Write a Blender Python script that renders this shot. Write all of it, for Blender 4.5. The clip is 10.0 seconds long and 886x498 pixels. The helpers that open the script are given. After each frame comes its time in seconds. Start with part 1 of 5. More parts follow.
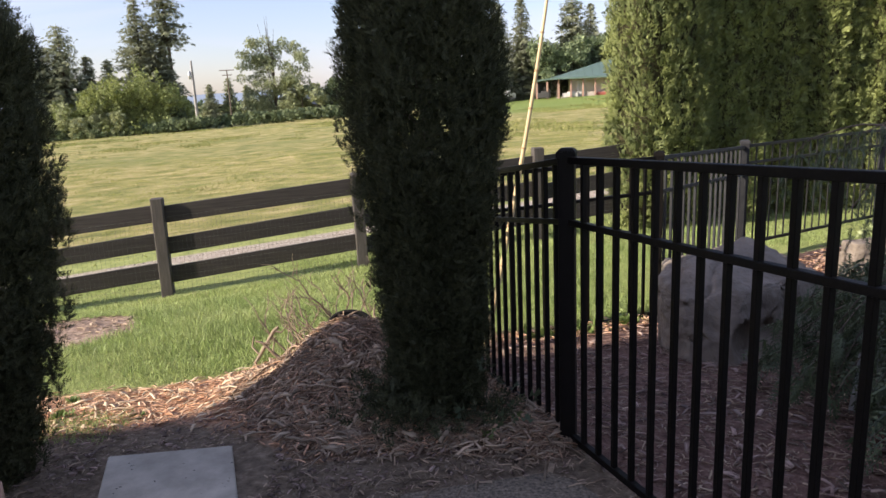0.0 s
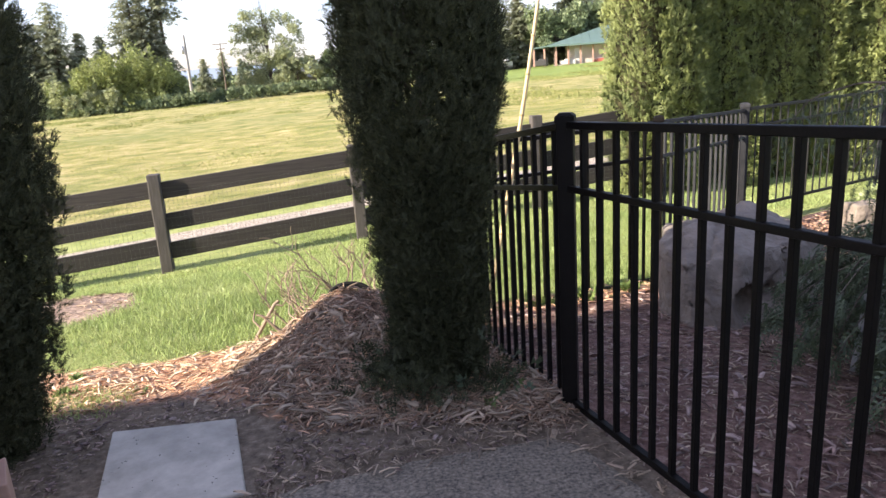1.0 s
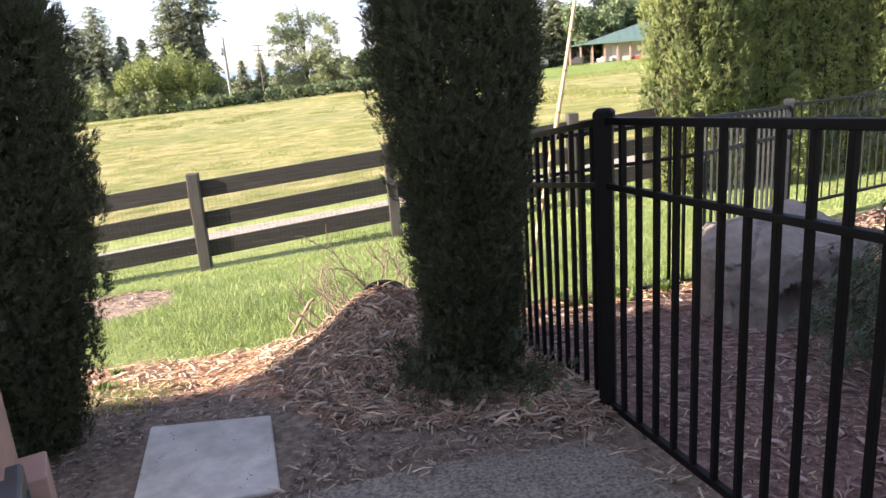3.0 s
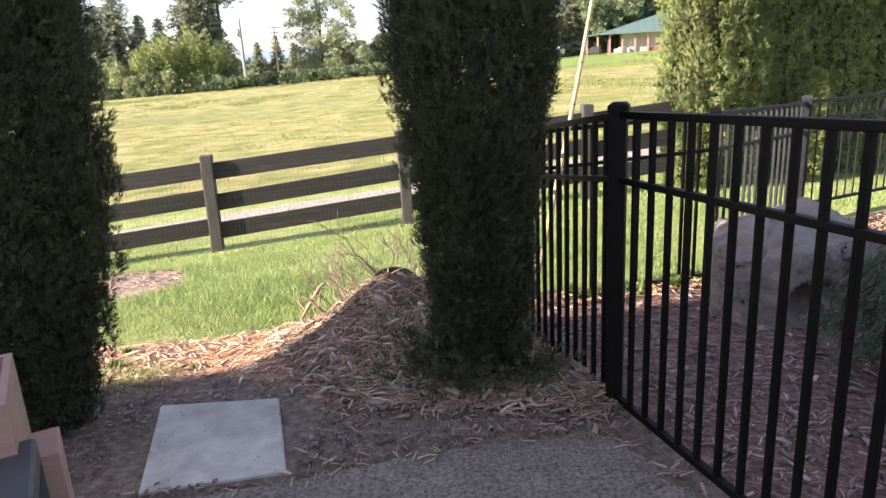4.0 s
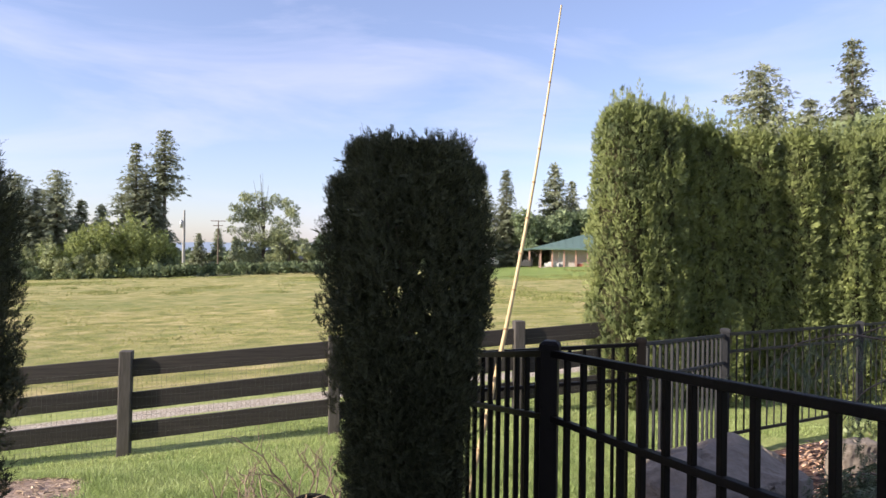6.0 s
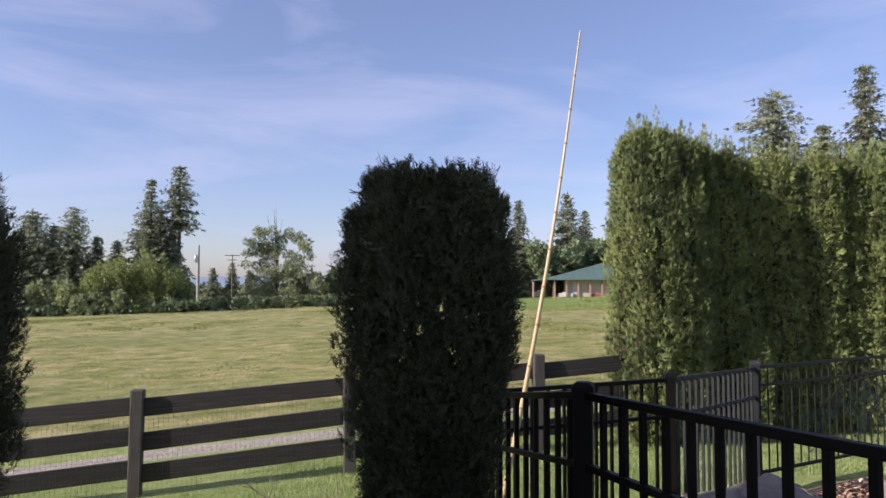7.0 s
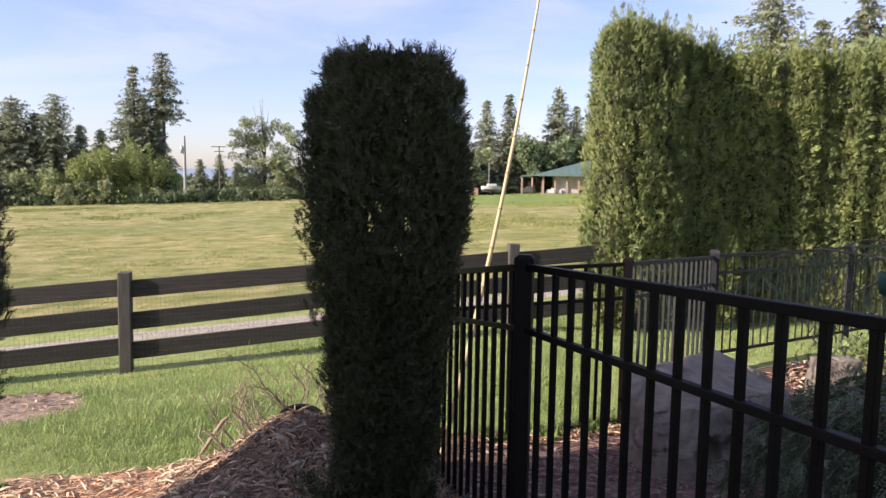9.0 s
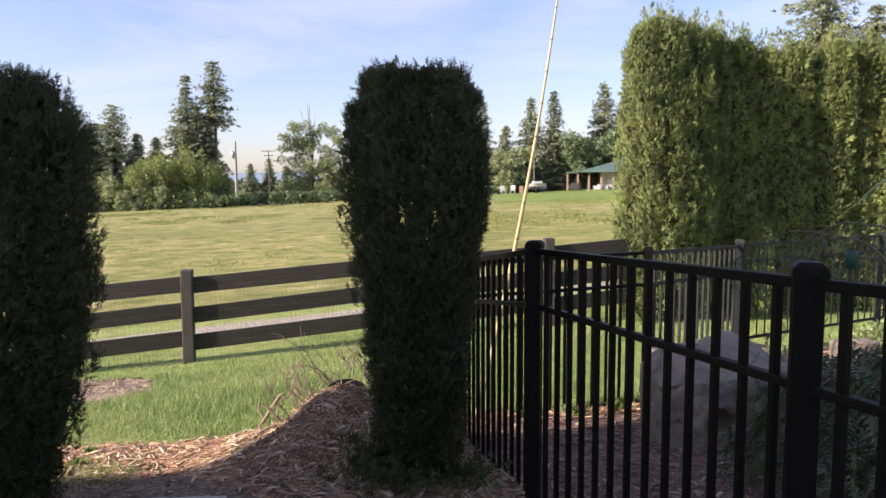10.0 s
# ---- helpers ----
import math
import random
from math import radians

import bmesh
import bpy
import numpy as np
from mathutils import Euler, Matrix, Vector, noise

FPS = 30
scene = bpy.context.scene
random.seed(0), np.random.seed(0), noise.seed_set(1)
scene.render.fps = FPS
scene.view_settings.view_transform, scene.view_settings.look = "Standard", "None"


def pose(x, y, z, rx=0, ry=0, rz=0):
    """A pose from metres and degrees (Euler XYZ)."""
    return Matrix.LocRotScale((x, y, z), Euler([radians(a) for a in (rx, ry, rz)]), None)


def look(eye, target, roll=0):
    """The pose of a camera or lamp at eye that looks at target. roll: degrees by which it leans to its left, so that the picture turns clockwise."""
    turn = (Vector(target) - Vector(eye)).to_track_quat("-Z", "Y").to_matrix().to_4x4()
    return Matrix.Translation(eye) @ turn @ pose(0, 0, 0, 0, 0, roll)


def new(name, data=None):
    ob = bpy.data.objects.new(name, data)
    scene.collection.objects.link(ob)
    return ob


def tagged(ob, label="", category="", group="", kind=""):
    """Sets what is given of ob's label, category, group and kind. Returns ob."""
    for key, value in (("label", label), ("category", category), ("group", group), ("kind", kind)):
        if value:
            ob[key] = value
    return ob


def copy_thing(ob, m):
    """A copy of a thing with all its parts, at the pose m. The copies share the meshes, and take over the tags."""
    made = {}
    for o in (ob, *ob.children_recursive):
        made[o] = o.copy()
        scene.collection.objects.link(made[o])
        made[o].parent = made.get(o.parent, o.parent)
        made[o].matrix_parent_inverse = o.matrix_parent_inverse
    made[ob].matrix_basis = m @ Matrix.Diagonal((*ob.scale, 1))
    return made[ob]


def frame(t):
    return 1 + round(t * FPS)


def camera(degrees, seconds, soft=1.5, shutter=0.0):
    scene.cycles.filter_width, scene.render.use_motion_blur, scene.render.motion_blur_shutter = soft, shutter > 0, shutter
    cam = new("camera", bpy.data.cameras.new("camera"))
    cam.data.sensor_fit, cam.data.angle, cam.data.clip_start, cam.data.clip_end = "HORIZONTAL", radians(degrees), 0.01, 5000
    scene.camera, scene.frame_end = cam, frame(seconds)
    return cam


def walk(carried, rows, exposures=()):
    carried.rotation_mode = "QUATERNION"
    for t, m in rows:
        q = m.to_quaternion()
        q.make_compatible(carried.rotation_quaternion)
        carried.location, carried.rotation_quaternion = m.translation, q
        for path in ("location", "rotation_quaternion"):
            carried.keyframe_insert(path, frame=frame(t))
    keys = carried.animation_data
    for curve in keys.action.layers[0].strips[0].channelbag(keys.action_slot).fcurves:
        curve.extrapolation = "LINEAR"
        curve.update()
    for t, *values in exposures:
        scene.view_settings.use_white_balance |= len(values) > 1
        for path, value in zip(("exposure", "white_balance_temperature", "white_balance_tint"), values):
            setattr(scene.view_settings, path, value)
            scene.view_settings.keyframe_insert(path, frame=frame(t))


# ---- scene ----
cam = camera(65.0, 10.0)
PATH = [
    (0, (-0.001, 0.0, 1.491), (0.0, 1.951, 1.05), -2.7),
    (0.5, (0.002, 0.011, 1.481), (0.003, 1.946, 0.972), -3.8),
    (1, (0.001, 0.018, 1.476), (-0.002, 1.949, 0.956), -3.9),
    (1.5, (-0.008, 0.023, 1.474), (-0.056, 1.954, 0.953), -4.0),
    (2, (-0.002, 0.032, 1.475), (-0.07, 1.964, 0.963), -3.7),
    (3.5, (-0.003, 0.048, 1.46), (-0.118, 1.974, 0.935), -4.6),
    (4, (-0.003, 0.038, 1.474), (-0.136, 1.957, 0.926), -3.1),
    (4.5, (0.01, 0.03, 1.482), (-0.101, 1.977, 1.039), -1.7),
    (5, (0.005, 0.028, 1.5), (0.016, 1.989, 1.106), 0.2),
    (5.5, (0.006, 0.015, 1.546), (0.068, 2.01, 1.416), 1.0),
    (6.8, (-0.023, 0.238, 1.596), (0.045, 2.235, 1.677), 0.6),
    (7, (-0.031, 0.241, 1.595), (-0.004, 2.238, 1.699), 0.1),
    (7.5, (-0.054, 0.278, 1.567), (-0.105, 2.278, 1.558), -0.1),
    (8, (-0.071, 0.275, 1.562), (-0.14, 2.27, 1.438), 0.3),
    (8.5, (-0.024, 0.23, 1.545), (0.073, 2.219, 1.359), 1.0),
    (9, (0.101, 0.065, 1.534), (0.16, 2.054, 1.338), 0.9),
    (9.5, (0.21, -0.102, 1.529), (0.179, 1.888, 1.325), 0.4),
    (10, (0.206, -0.374, 1.528), (0.13, 1.615, 1.329), -0.4),
]
# the light grows and fades with the camera's own exposure
EXPOSURES = [(0.0, 0.82, 6550, 14), (0.5, 1.33, 6500, 14), (1.0, 1.5, 6500, 14), (2.0, 1.6, 6500, 14), (4.0, 1.6, 6500, 14), (5.0, 1.5, 6400, 14), (5.5, 1.18, 6450, 14), (7.0, 0.36, 5980, 16), (7.5, 0.27, 5980, 18),
             (8.0, 0.56, 6060, 17), (8.5, 0.70, 6200, 18), (9.0, 0.85, 6350, 17), (9.5, 0.85, 6480, 14), (10.0, 0.85, 6480, 14)]
walk(cam, [(t, look(eye, target, roll)) for t, eye, target, roll in PATH], EXPOSURES)

# ---- world and sun ----
SUN_TO, SUN_UP = 21.0, 25.0          # the way the light travels over the ground, and the sun's height, in degrees
world = bpy.data.worlds.new("sky")
scene.world = world
world.use_nodes = True
wt = world.node_tree
wn = wt.nodes
bg = wn["Background"]
sky = wn.new("ShaderNodeTexSky")
sky.sky_type = 'NISHITA'
sky.sun_disc = False
sky.sun_elevation = radians(SUN_UP)
sky.sun_rotation = radians(249)
sky.air_density, sky.dust_density, sky.ozone_density = 1.0, 0.8, 2.0
wc = wn.new("ShaderNodeTexCoord")
wm = wn.new("ShaderNodeMapping")
wm.inputs["Scale"].default_value = (1.0, 1.6, 5.5)
wm.inputs["Rotation"].default_value = (0.10, 0.16, 0.5)
cl = wn.new("ShaderNodeTexNoise")
cl.inputs["Scale"].default_value = 1.7
cl.inputs["Detail"].default_value = 6
cl.inputs["Roughness"].default_value = 0.55
cl.inputs["Distortion"].default_value = 0.5
cr = wn.new("ShaderNodeMapRange")
cr.inputs["From Min"].default_value = 0.45
cr.inputs["From Max"].default_value = 0.78
cr.inputs["To Min"].default_value = 0.12
cr.inputs["To Max"].default_value = 0.76
cm = wn.new("ShaderNodeMix")
cm.data_type = 'RGBA'
cm.inputs[7].default_value = (4.6, 5.0, 5.8, 1)
wt.links.new(wc.outputs["Generated"], wm.inputs["Vector"])
wt.links.new(wm.outputs["Vector"], cl.inputs["Vector"])
wt.links.new(cl.outputs["Fac"], cr.inputs["Value"])
wt.links.new(cr.outputs["Result"], cm.inputs[0])
wt.links.new(sky.outputs["Color"], cm.inputs[6])
tint = wn.new("ShaderNodeVectorMath")
tint.operation = 'MULTIPLY'
tint.inputs[1].default_value = (1.025, 0.95, 1.05)
wt.links.new(cm.outputs[2], tint.inputs[0])
wt.links.new(tint.outputs[0], bg.inputs["Color"])
bg.inputs["Strength"].default_value = 0.115

sun = new("sun", bpy.data.lights.new("sun", 'SUN'))
sun.data.energy = 5.0
sun.data.angle = radians(0.6)
sun.data.color = (1.0, 0.91, 0.77)
_a, _e = radians(SUN_TO), radians(SUN_UP)
sun.matrix_world = look((0, 0, 30), (math.cos(_a) * math.cos(_e), math.sin(_a) * math.cos(_e), 30 - math.sin(_e)))


# ---- materials ----
def mat(name, col, col2=None, rough=0.7, scale=8.0, bump=0.0, bscale=None, metal=0.0, trans=0.0, island=0.0, obj=0.0, spec=0.5, detail=5, stretch=(1, 1, 1), blotch=0.0, bdist=0.02):
    """A surface of two colours mixed by noise at two scales, with relief; island and obj vary it piece by piece; trans lets light through leaves."""
    m = bpy.data.materials.new(name)
    m.use_nodes = True
    t = m.node_tree
    n, l = t.nodes, t.links
    b = n["Principled BSDF"]
    b.inputs["Roughness"].default_value = rough
    b.inputs["Metallic"].default_value = metal
    b.inputs["Specular IOR Level"].default_value = spec
    col2 = col2 or tuple(c * 0.7 for c in col)
    tc = n.new("ShaderNodeTexCoord")
    mp = n.new("ShaderNodeMapping")
    mp.inputs["Scale"].default_value = stretch
    l.new(tc.outputs["Object"], mp.inputs["Vector"])
    ns = n.new("ShaderNodeTexNoise")
    ns.inputs["Scale"].default_value = scale
    ns.inputs["Detail"].default_value = detail
    ns.inputs["Roughness"].default_value = 0.6
    l.new(mp.outputs["Vector"], ns.inputs["Vector"])
    ra = n.new("ShaderNodeMapRange")
    ra.inputs["From Min"].default_value = 0.3
    ra.inputs["From Max"].default_value = 0.7
    l.new(ns.outputs["Fac"], ra.inputs["Value"])
    mx = n.new("ShaderNodeMix")
    mx.data_type = 'RGBA'
    mx.inputs[6].default_value = (*col, 1)
    mx.inputs[7].default_value = (*col2, 1)
    l.new(ra.outputs["Result"], mx.inputs[0])
    out = mx.outputs[2]
    if blotch:
        nb = n.new("ShaderNodeTexNoise")
        nb.inputs["Scale"].default_value = scale * 0.12
        nb.inputs["Detail"].default_value = 3
        l.new(tc.outputs["Object"], nb.inputs["Vector"])
        out = shift(t, out, nb.outputs["Fac"], 1 - blotch, 1 + blotch)
    if island:
        ge = n.new("ShaderNodeNewGeometry")
        out = shift(t, out, ge.outputs["Random Per Island"], 1 - island, 1 + island)
    if obj:
        oi = n.new("ShaderNodeObjectInfo")
        out = shift(t, out, oi.outputs["Random"], 1 - obj, 1 + obj)
    l.new(out, b.inputs["Base Color"])
    if bump:
        nz = n.new("ShaderNodeTexNoise")
        nz.inputs["Scale"].default_value = bscale or scale * 3
        nz.inputs["Detail"].default_value = 4
        l.new(mp.outputs["Vector"], nz.inputs["Vector"])
        bp = n.new("ShaderNodeBump")
        bp.inputs["Strength"].default_value = bump
        bp.inputs["Distance"].default_value = bdist
        l.new(nz.outputs["Fac"], bp.inputs["Height"])
        l.new(bp.outputs["Normal"], b.inputs["Normal"])
    if trans:
        tr = n.new("ShaderNodeBsdfTranslucent")
        l.new(out, tr.inputs["Color"])
        ms = n.new("ShaderNodeMixShader")
        ms.inputs[0].default_value = trans
        l.new(b.outputs["BSDF"], ms.inputs[1])
        l.new(tr.outputs["BSDF"], ms.inputs[2])
        l.new(ms.outputs[0], n["Material Output"].inputs["Surface"])
    return m


def shift(tree, colour, value, low, high):
    """Scales a colour's brightness by a 0..1 value, from low to high."""
    n, l = tree.nodes, tree.links
    r = n.new("ShaderNodeMapRange")
    r.inputs["To Min"].default_value = low
    r.inputs["To Max"].default_value = high
    l.new(value, r.inputs["Value"])
    v = n.new("ShaderNodeVectorMath")
    v.operation = 'SCALE'
    l.new(colour, v.inputs[0])
    l.new(r.outputs["Result"], v.inputs["Scale"])
    return v.outputs[0]


def ground_material():
    """Lawn, mown field, gravel, wood chips, mulch and bare soil, mixed by the sheet's own area attributes with ragged edges."""
    m = bpy.data.materials.new("ground")
    m.use_nodes = True
    t = m.node_tree
    n, l = t.nodes, t.links
    b = n["Principled BSDF"]
    b.inputs["Roughness"].default_value = 0.95
    b.inputs["Specular IOR Level"].default_value = 0.15
    tc = n.new("ShaderNodeTexCoord")

    def noisy(scale, detail=5, stretch=None, rot=0.0):
        v = tc.outputs["Object"]
        if stretch:
            mp = n.new("ShaderNodeMapping")
            mp.inputs["Scale"].default_value = stretch
            mp.inputs["Rotation"].default_value = (0, 0, rot)
            l.new(v, mp.inputs["Vector"])
            v = mp.outputs["Vector"]
        x = n.new("ShaderNodeTexNoise")
        x.inputs["Scale"].default_value = scale
        x.inputs["Detail"].default_value = detail
        x.inputs["Roughness"].default_value = 0.65
        l.new(v, x.inputs["Vector"])
        return x.outputs["Fac"]

    def ramp(fac, stops):
        r = n.new("ShaderNodeValToRGB")
        e = r.color_ramp.elements
        while len(e) < len(stops):
            e.new(0.5)
        for k, (p, c) in zip(e, stops):
            k.position, k.color = p, (*c, 1)
        l.new(fac, r.inputs[0])
        return r.outputs[0]

    def mix(a, c, fac):
        x = n.new("ShaderNodeMix")
        x.data_type = 'RGBA'
        l.new(a, x.inputs[6])
        l.new(c, x.inputs[7])
        l.new(fac, x.inputs[0])
        return x.outputs[2]

    ragged = noisy(9.0, 6)

    def area(name, edge=0.18):
        a = n.new("ShaderNodeAttribute")
        a.attribute_name = name
        s = n.new("ShaderNodeMath")
        s.operation = 'ADD'
        l.new(a.outputs["Fac"], s.inputs[0])
        k = n.new("ShaderNodeMath")
        k.operation = 'MULTIPLY_ADD'
        k.inputs[1].default_value = 0.5
        k.inputs[2].default_value = -0.25
        l.new(ragged, k.inputs[0])
        l.new(k.outputs[0], s.inputs[1])
        r = n.new("ShaderNodeMapRange")
        r.inputs["From Min"].default_value = 0.5 - edge
        r.inputs["From Max"].default_value = 0.5 + edge
        l.new(s.outputs[0], r.inputs["Value"])
        return r.outputs["Result"]

    lawn = ramp(noisy(5.0, 8), [(0.25, (0.18, 0.22, 0.065)), (0.5, (0.29, 0.325, 0.11)), (0.75, (0.40, 0.405, 0.165))])
    hay = ramp(noisy(1.3, 12, (0.8, 1.0, 1), radians(-9)), [(0.34, (0.165, 0.19, 0.052)), (0.45, (0.31, 0.295, 0.105)), (0.54, (0.43, 0.37, 0.155)), (0.68, (0.57, 0.455, 0.235))])
    green = ramp(noisy(0.25, 8, (0.6, 2.0, 1)), [(0.3, (0.18, 0.245, 0.06)), (0.7, (0.28, 0.335, 0.10))])
    gravel = ramp(noisy(28.0, 4), [(0.32, (0.20, 0.16, 0.125)), (0.52, (0.42, 0.355, 0.29)), (0.7, (0.62, 0.55, 0.47))])
    chips = ramp(noisy(38.0, 4), [(0.3, (0.28, 0.155, 0.095)), (0.5, (0.52, 0.31, 0.19)), (0.7, (0.67, 0.46, 0.305))])
    mulch = ramp(noisy(30.0, 4), [(0.3, (0.085, 0.050, 0.039)), (0.55, (0.235, 0.142, 0.110)), (0.75, (0.38, 0.265, 0.215))])
    soil = ramp(noisy(24.0, 6), [(0.3, (0.105, 0.077, 0.052)), (0.55, (0.24, 0.184, 0.129)), (0.75, (0.40, 0.32, 0.235))])
    dirt = ramp(noisy(16.0, 5), [(0.3, (0.26, 0.18, 0.13)), (0.55, (0.44, 0.32, 0.24)), (0.75, (0.58, 0.46, 0.36))])
    bands = n.new("ShaderNodeMapRange")
    bands.inputs["From Min"].default_value = 0.46
    bands.inputs["From Max"].default_value = 0.66
    bands.inputs["To Max"].default_value = 0.7
    l.new(noisy(0.22, 9, (0.5, 1.0, 1), radians(-9)), bands.inputs["Value"])
    hay = mix(hay, ramp(noisy(3.0, 5), [(0.3, (0.13, 0.175, 0.05)), (0.7, (0.27, 0.30, 0.10))]), bands.outputs["Result"])
    c = mix(lawn, hay, area("field", 0.3))
    c = mix(c, green, area("green", 0.35))
    c = mix(c, gravel, area("gravel"))
    c = mix(c, soil, area("soil"))
    c = mix(c, chips, area("chips"))
    # Grey-brown copy of the chips; the heap's shade is put into this colour
    heap = ramp(noisy(34.0, 5), [(0.3, (0.065, 0.042, 0.030)), (0.55, (0.19, 0.125, 0.088)), (0.75, (0.33, 0.24, 0.175))])
    c = mix(c, heap, area("heap"))
    c = mix(c, mulch, area("mulch"))
    c = mix(c, dirt, area("dirt"))
    l.new(c, b.inputs["Base Color"])
    bp = n.new("ShaderNodeBump")
    bp.inputs["Strength"].default_value = 0.8
    bp.inputs["Distance"].default_value = 0.04
    l.new(noisy(26.0, 6), bp.inputs["Height"])
    rows = n.new("ShaderNodeMath")
    rows.operation = 'MULTIPLY'
    l.new(noisy(1.6, 9, (0.55, 1.2, 1), radians(-9)), rows.inputs[0])
    l.new(area("field", 0.3), rows.inputs[1])
    swell = n.new("ShaderNodeBump")
    swell.inputs["Strength"].default_value = 0.9
    swell.inputs["Distance"].default_value = 0.40
    l.new(rows.outputs[0], swell.inputs["Height"])
    l.new(bp.outputs["Normal"], swell.inputs["Normal"])
    l.new(swell.outputs["Normal"], b.inputs["Normal"])
    return m


M_GROUND = ground_material()
M_IRON = mat("black_enamel", (0.0075, 0.0062, 0.0055), (0.010, 0.0085, 0.0075), rough=0.45, spec=0.09, scale=20, bump=0.08, bscale=120, obj=0.15)
M_GREYIRON = mat("weathered_enamel", (0.022, 0.022, 0.024), (0.042, 0.042, 0.043), rough=0.6, scale=15, bump=0.1, bscale=120, obj=0.2, spec=0.15)
M_RAIL = mat("stained_board", (0.017, 0.0135, 0.0112), (0.050, 0.040, 0.034), rough=0.75, scale=6, bump=0.5, bscale=22, stretch=(0.5, 3, 9), obj=0.3, blotch=0.35, bdist=0.006)
M_POST = mat("stained_post", (0.048, 0.040, 0.034), (0.095, 0.082, 0.071), rough=0.8, scale=7, bump=0.5, bscale=20, stretch=(4, 4, 0.5), obj=0.2, blotch=0.3, bdist=0.006)
M_THINIRON = mat("dark_enamel", (0.008, 0.0075, 0.0075), (0.014, 0.013, 0.013), rough=0.5, scale=15, obj=0.2, spec=0.3)
M_WIRE = mat("galvanised_wire", (0.10, 0.10, 0.095), rough=0.5, metal=0.6)
M_ASPHALT = mat("asphalt", (0.050, 0.040, 0.028), (0.33, 0.268, 0.195), rough=0.9, scale=75, bump=0.9, bscale=110, blotch=0.3, bdist=0.008)
M_CONCRETE = mat("concrete", (0.345, 0.305, 0.245), (0.57, 0.515, 0.42), rough=0.85, scale=7, bump=0.35, bscale=90, blotch=0.4, bdist=0.003)
M_ROCK = mat("rock", (0.14, 0.112, 0.086), (0.265, 0.218, 0.17), rough=0.85, scale=6, bump=0.9, bscale=16, blotch=0.3, detail=9, bdist=0.03)
M_BAMBOO = mat("dry_bamboo", (0.52, 0.37, 0.18), (0.64, 0.50, 0.28), rough=0.45, scale=9, stretch=(3, 3, 0.6), blotch=0.2)
M_NODE = mat("bamboo_ring", (0.30, 0.19, 0.09), (0.42, 0.28, 0.14), rough=0.6, scale=30)
M_GRASS = mat("grass_blade", (0.265, 0.35, 0.115), (0.41, 0.455, 0.185), rough=0.5, scale=1.2, trans=0.35, island=0.45, spec=0.3)
M_TUSSOCK = mat("field_clump", (0.21, 0.235, 0.07), (0.32, 0.32, 0.11), rough=0.7, scale=0.5, trans=0.25, island=0.3, spec=0.2)
M_HAY = mat("cut_hay", (0.36, 0.355, 0.11), (0.26, 0.285, 0.075), rough=0.7, scale=0.3, trans=0.25, island=0.2, spec=0.2)
M_CHIP = mat("wood_chip", (0.225, 0.15, 0.098), (0.52, 0.40, 0.28), rough=0.85, scale=3, island=0.6, bump=0.2, bscale=90, bdist=0.003)
M_FIBRE = mat("shredded_fibre", (0.22, 0.135, 0.088), (0.42, 0.28, 0.18), rough=0.9, scale=4, island=0.5)
M_SHRED = mat("pale_splinter", (0.46, 0.36, 0.25), (0.31, 0.22, 0.145), rough=0.85, scale=5, island=0.35)
M_PALECHIP = mat("pale_shred", (0.72, 0.58, 0.40), (0.55, 0.40, 0.26), rough=0.85, scale=5, island=0.25)
M_CHIPRED = mat("red_wood_chip", (0.56, 0.29, 0.165), (0.74, 0.50, 0.32), rough=0.85, scale=3, island=0.5)
M_MULCHCHIP = mat("mulch_shred", (0.16, 0.09, 0.072), (0.42, 0.315, 0.262), rough=0.9, scale=2.5, island=0.6)
M_TWIG = mat("bare_twig", (0.33, 0.25, 0.17), (0.22, 0.16, 0.11), rough=0.8, scale=20, bump=0.3)
M_TRUNK = mat("bark", (0.10, 0.075, 0.055), (0.16, 0.125, 0.10), rough=0.9, scale=14, bump=0.8, stretch=(1, 1, 0.3))
# Darker copy of the arborvitae foliage, with shade put into the colour
M_ARBOR_SHADE = mat("arborvitae_shade", (0.048, 0.053, 0.025), (0.092, 0.096, 0.048), rough=0.7, scale=3, trans=0.25, island=0.45, spec=0.25)
# Sunlit copy of the foliage; shade between plumes is put into its second colour
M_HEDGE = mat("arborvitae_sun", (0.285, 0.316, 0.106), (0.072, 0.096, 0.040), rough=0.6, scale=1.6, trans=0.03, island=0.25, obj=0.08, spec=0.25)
M_INNER = mat("inner_twig_shade", (0.035, 0.032, 0.018), (0.065, 0.06, 0.03), rough=0.95, scale=14, bump=1.0, bscale=30, stretch=(1, 1, 0.5), spec=0.05)
# Aerial haze over the far firs is put into this lightened colour
M_FIR = mat("hazed_fir_needles", (0.24, 0.262, 0.17), (0.33, 0.345, 0.225), rough=0.85, scale=0.25, trans=0.3, island=0.25, obj=0.2, spec=0.08)
M_LEAF = mat("broad_leaves", (0.15, 0.195, 0.10), (0.22, 0.26, 0.135), rough=0.6, scale=0.3, trans=0.25, island=0.4, obj=0.2, spec=0.2)
M_PALE = mat("pale_leaves", (0.42, 0.445, 0.25), (0.33, 0.365, 0.20), rough=0.6, scale=0.3, trans=0.3, island=0.4, obj=0.1, spec=0.2)
M_BUSH = mat("bush_leaves", (0.35, 0.39, 0.145), (0.24, 0.28, 0.105), rough=0.6, scale=0.22, trans=0.25, island=0.4, obj=0.15, spec=0.2)
M_SHRUB = mat("shrub_needles", (0.060, 0.084, 0.040), (0.112, 0.138, 0.068), rough=0.55, scale=4, trans=0.2, island=0.4)
M_REED = mat("reed_leaf", (0.20, 0.26, 0.09), (0.33, 0.36, 0.15), rough=0.5, scale=6, trans=0.3, island=0.3)
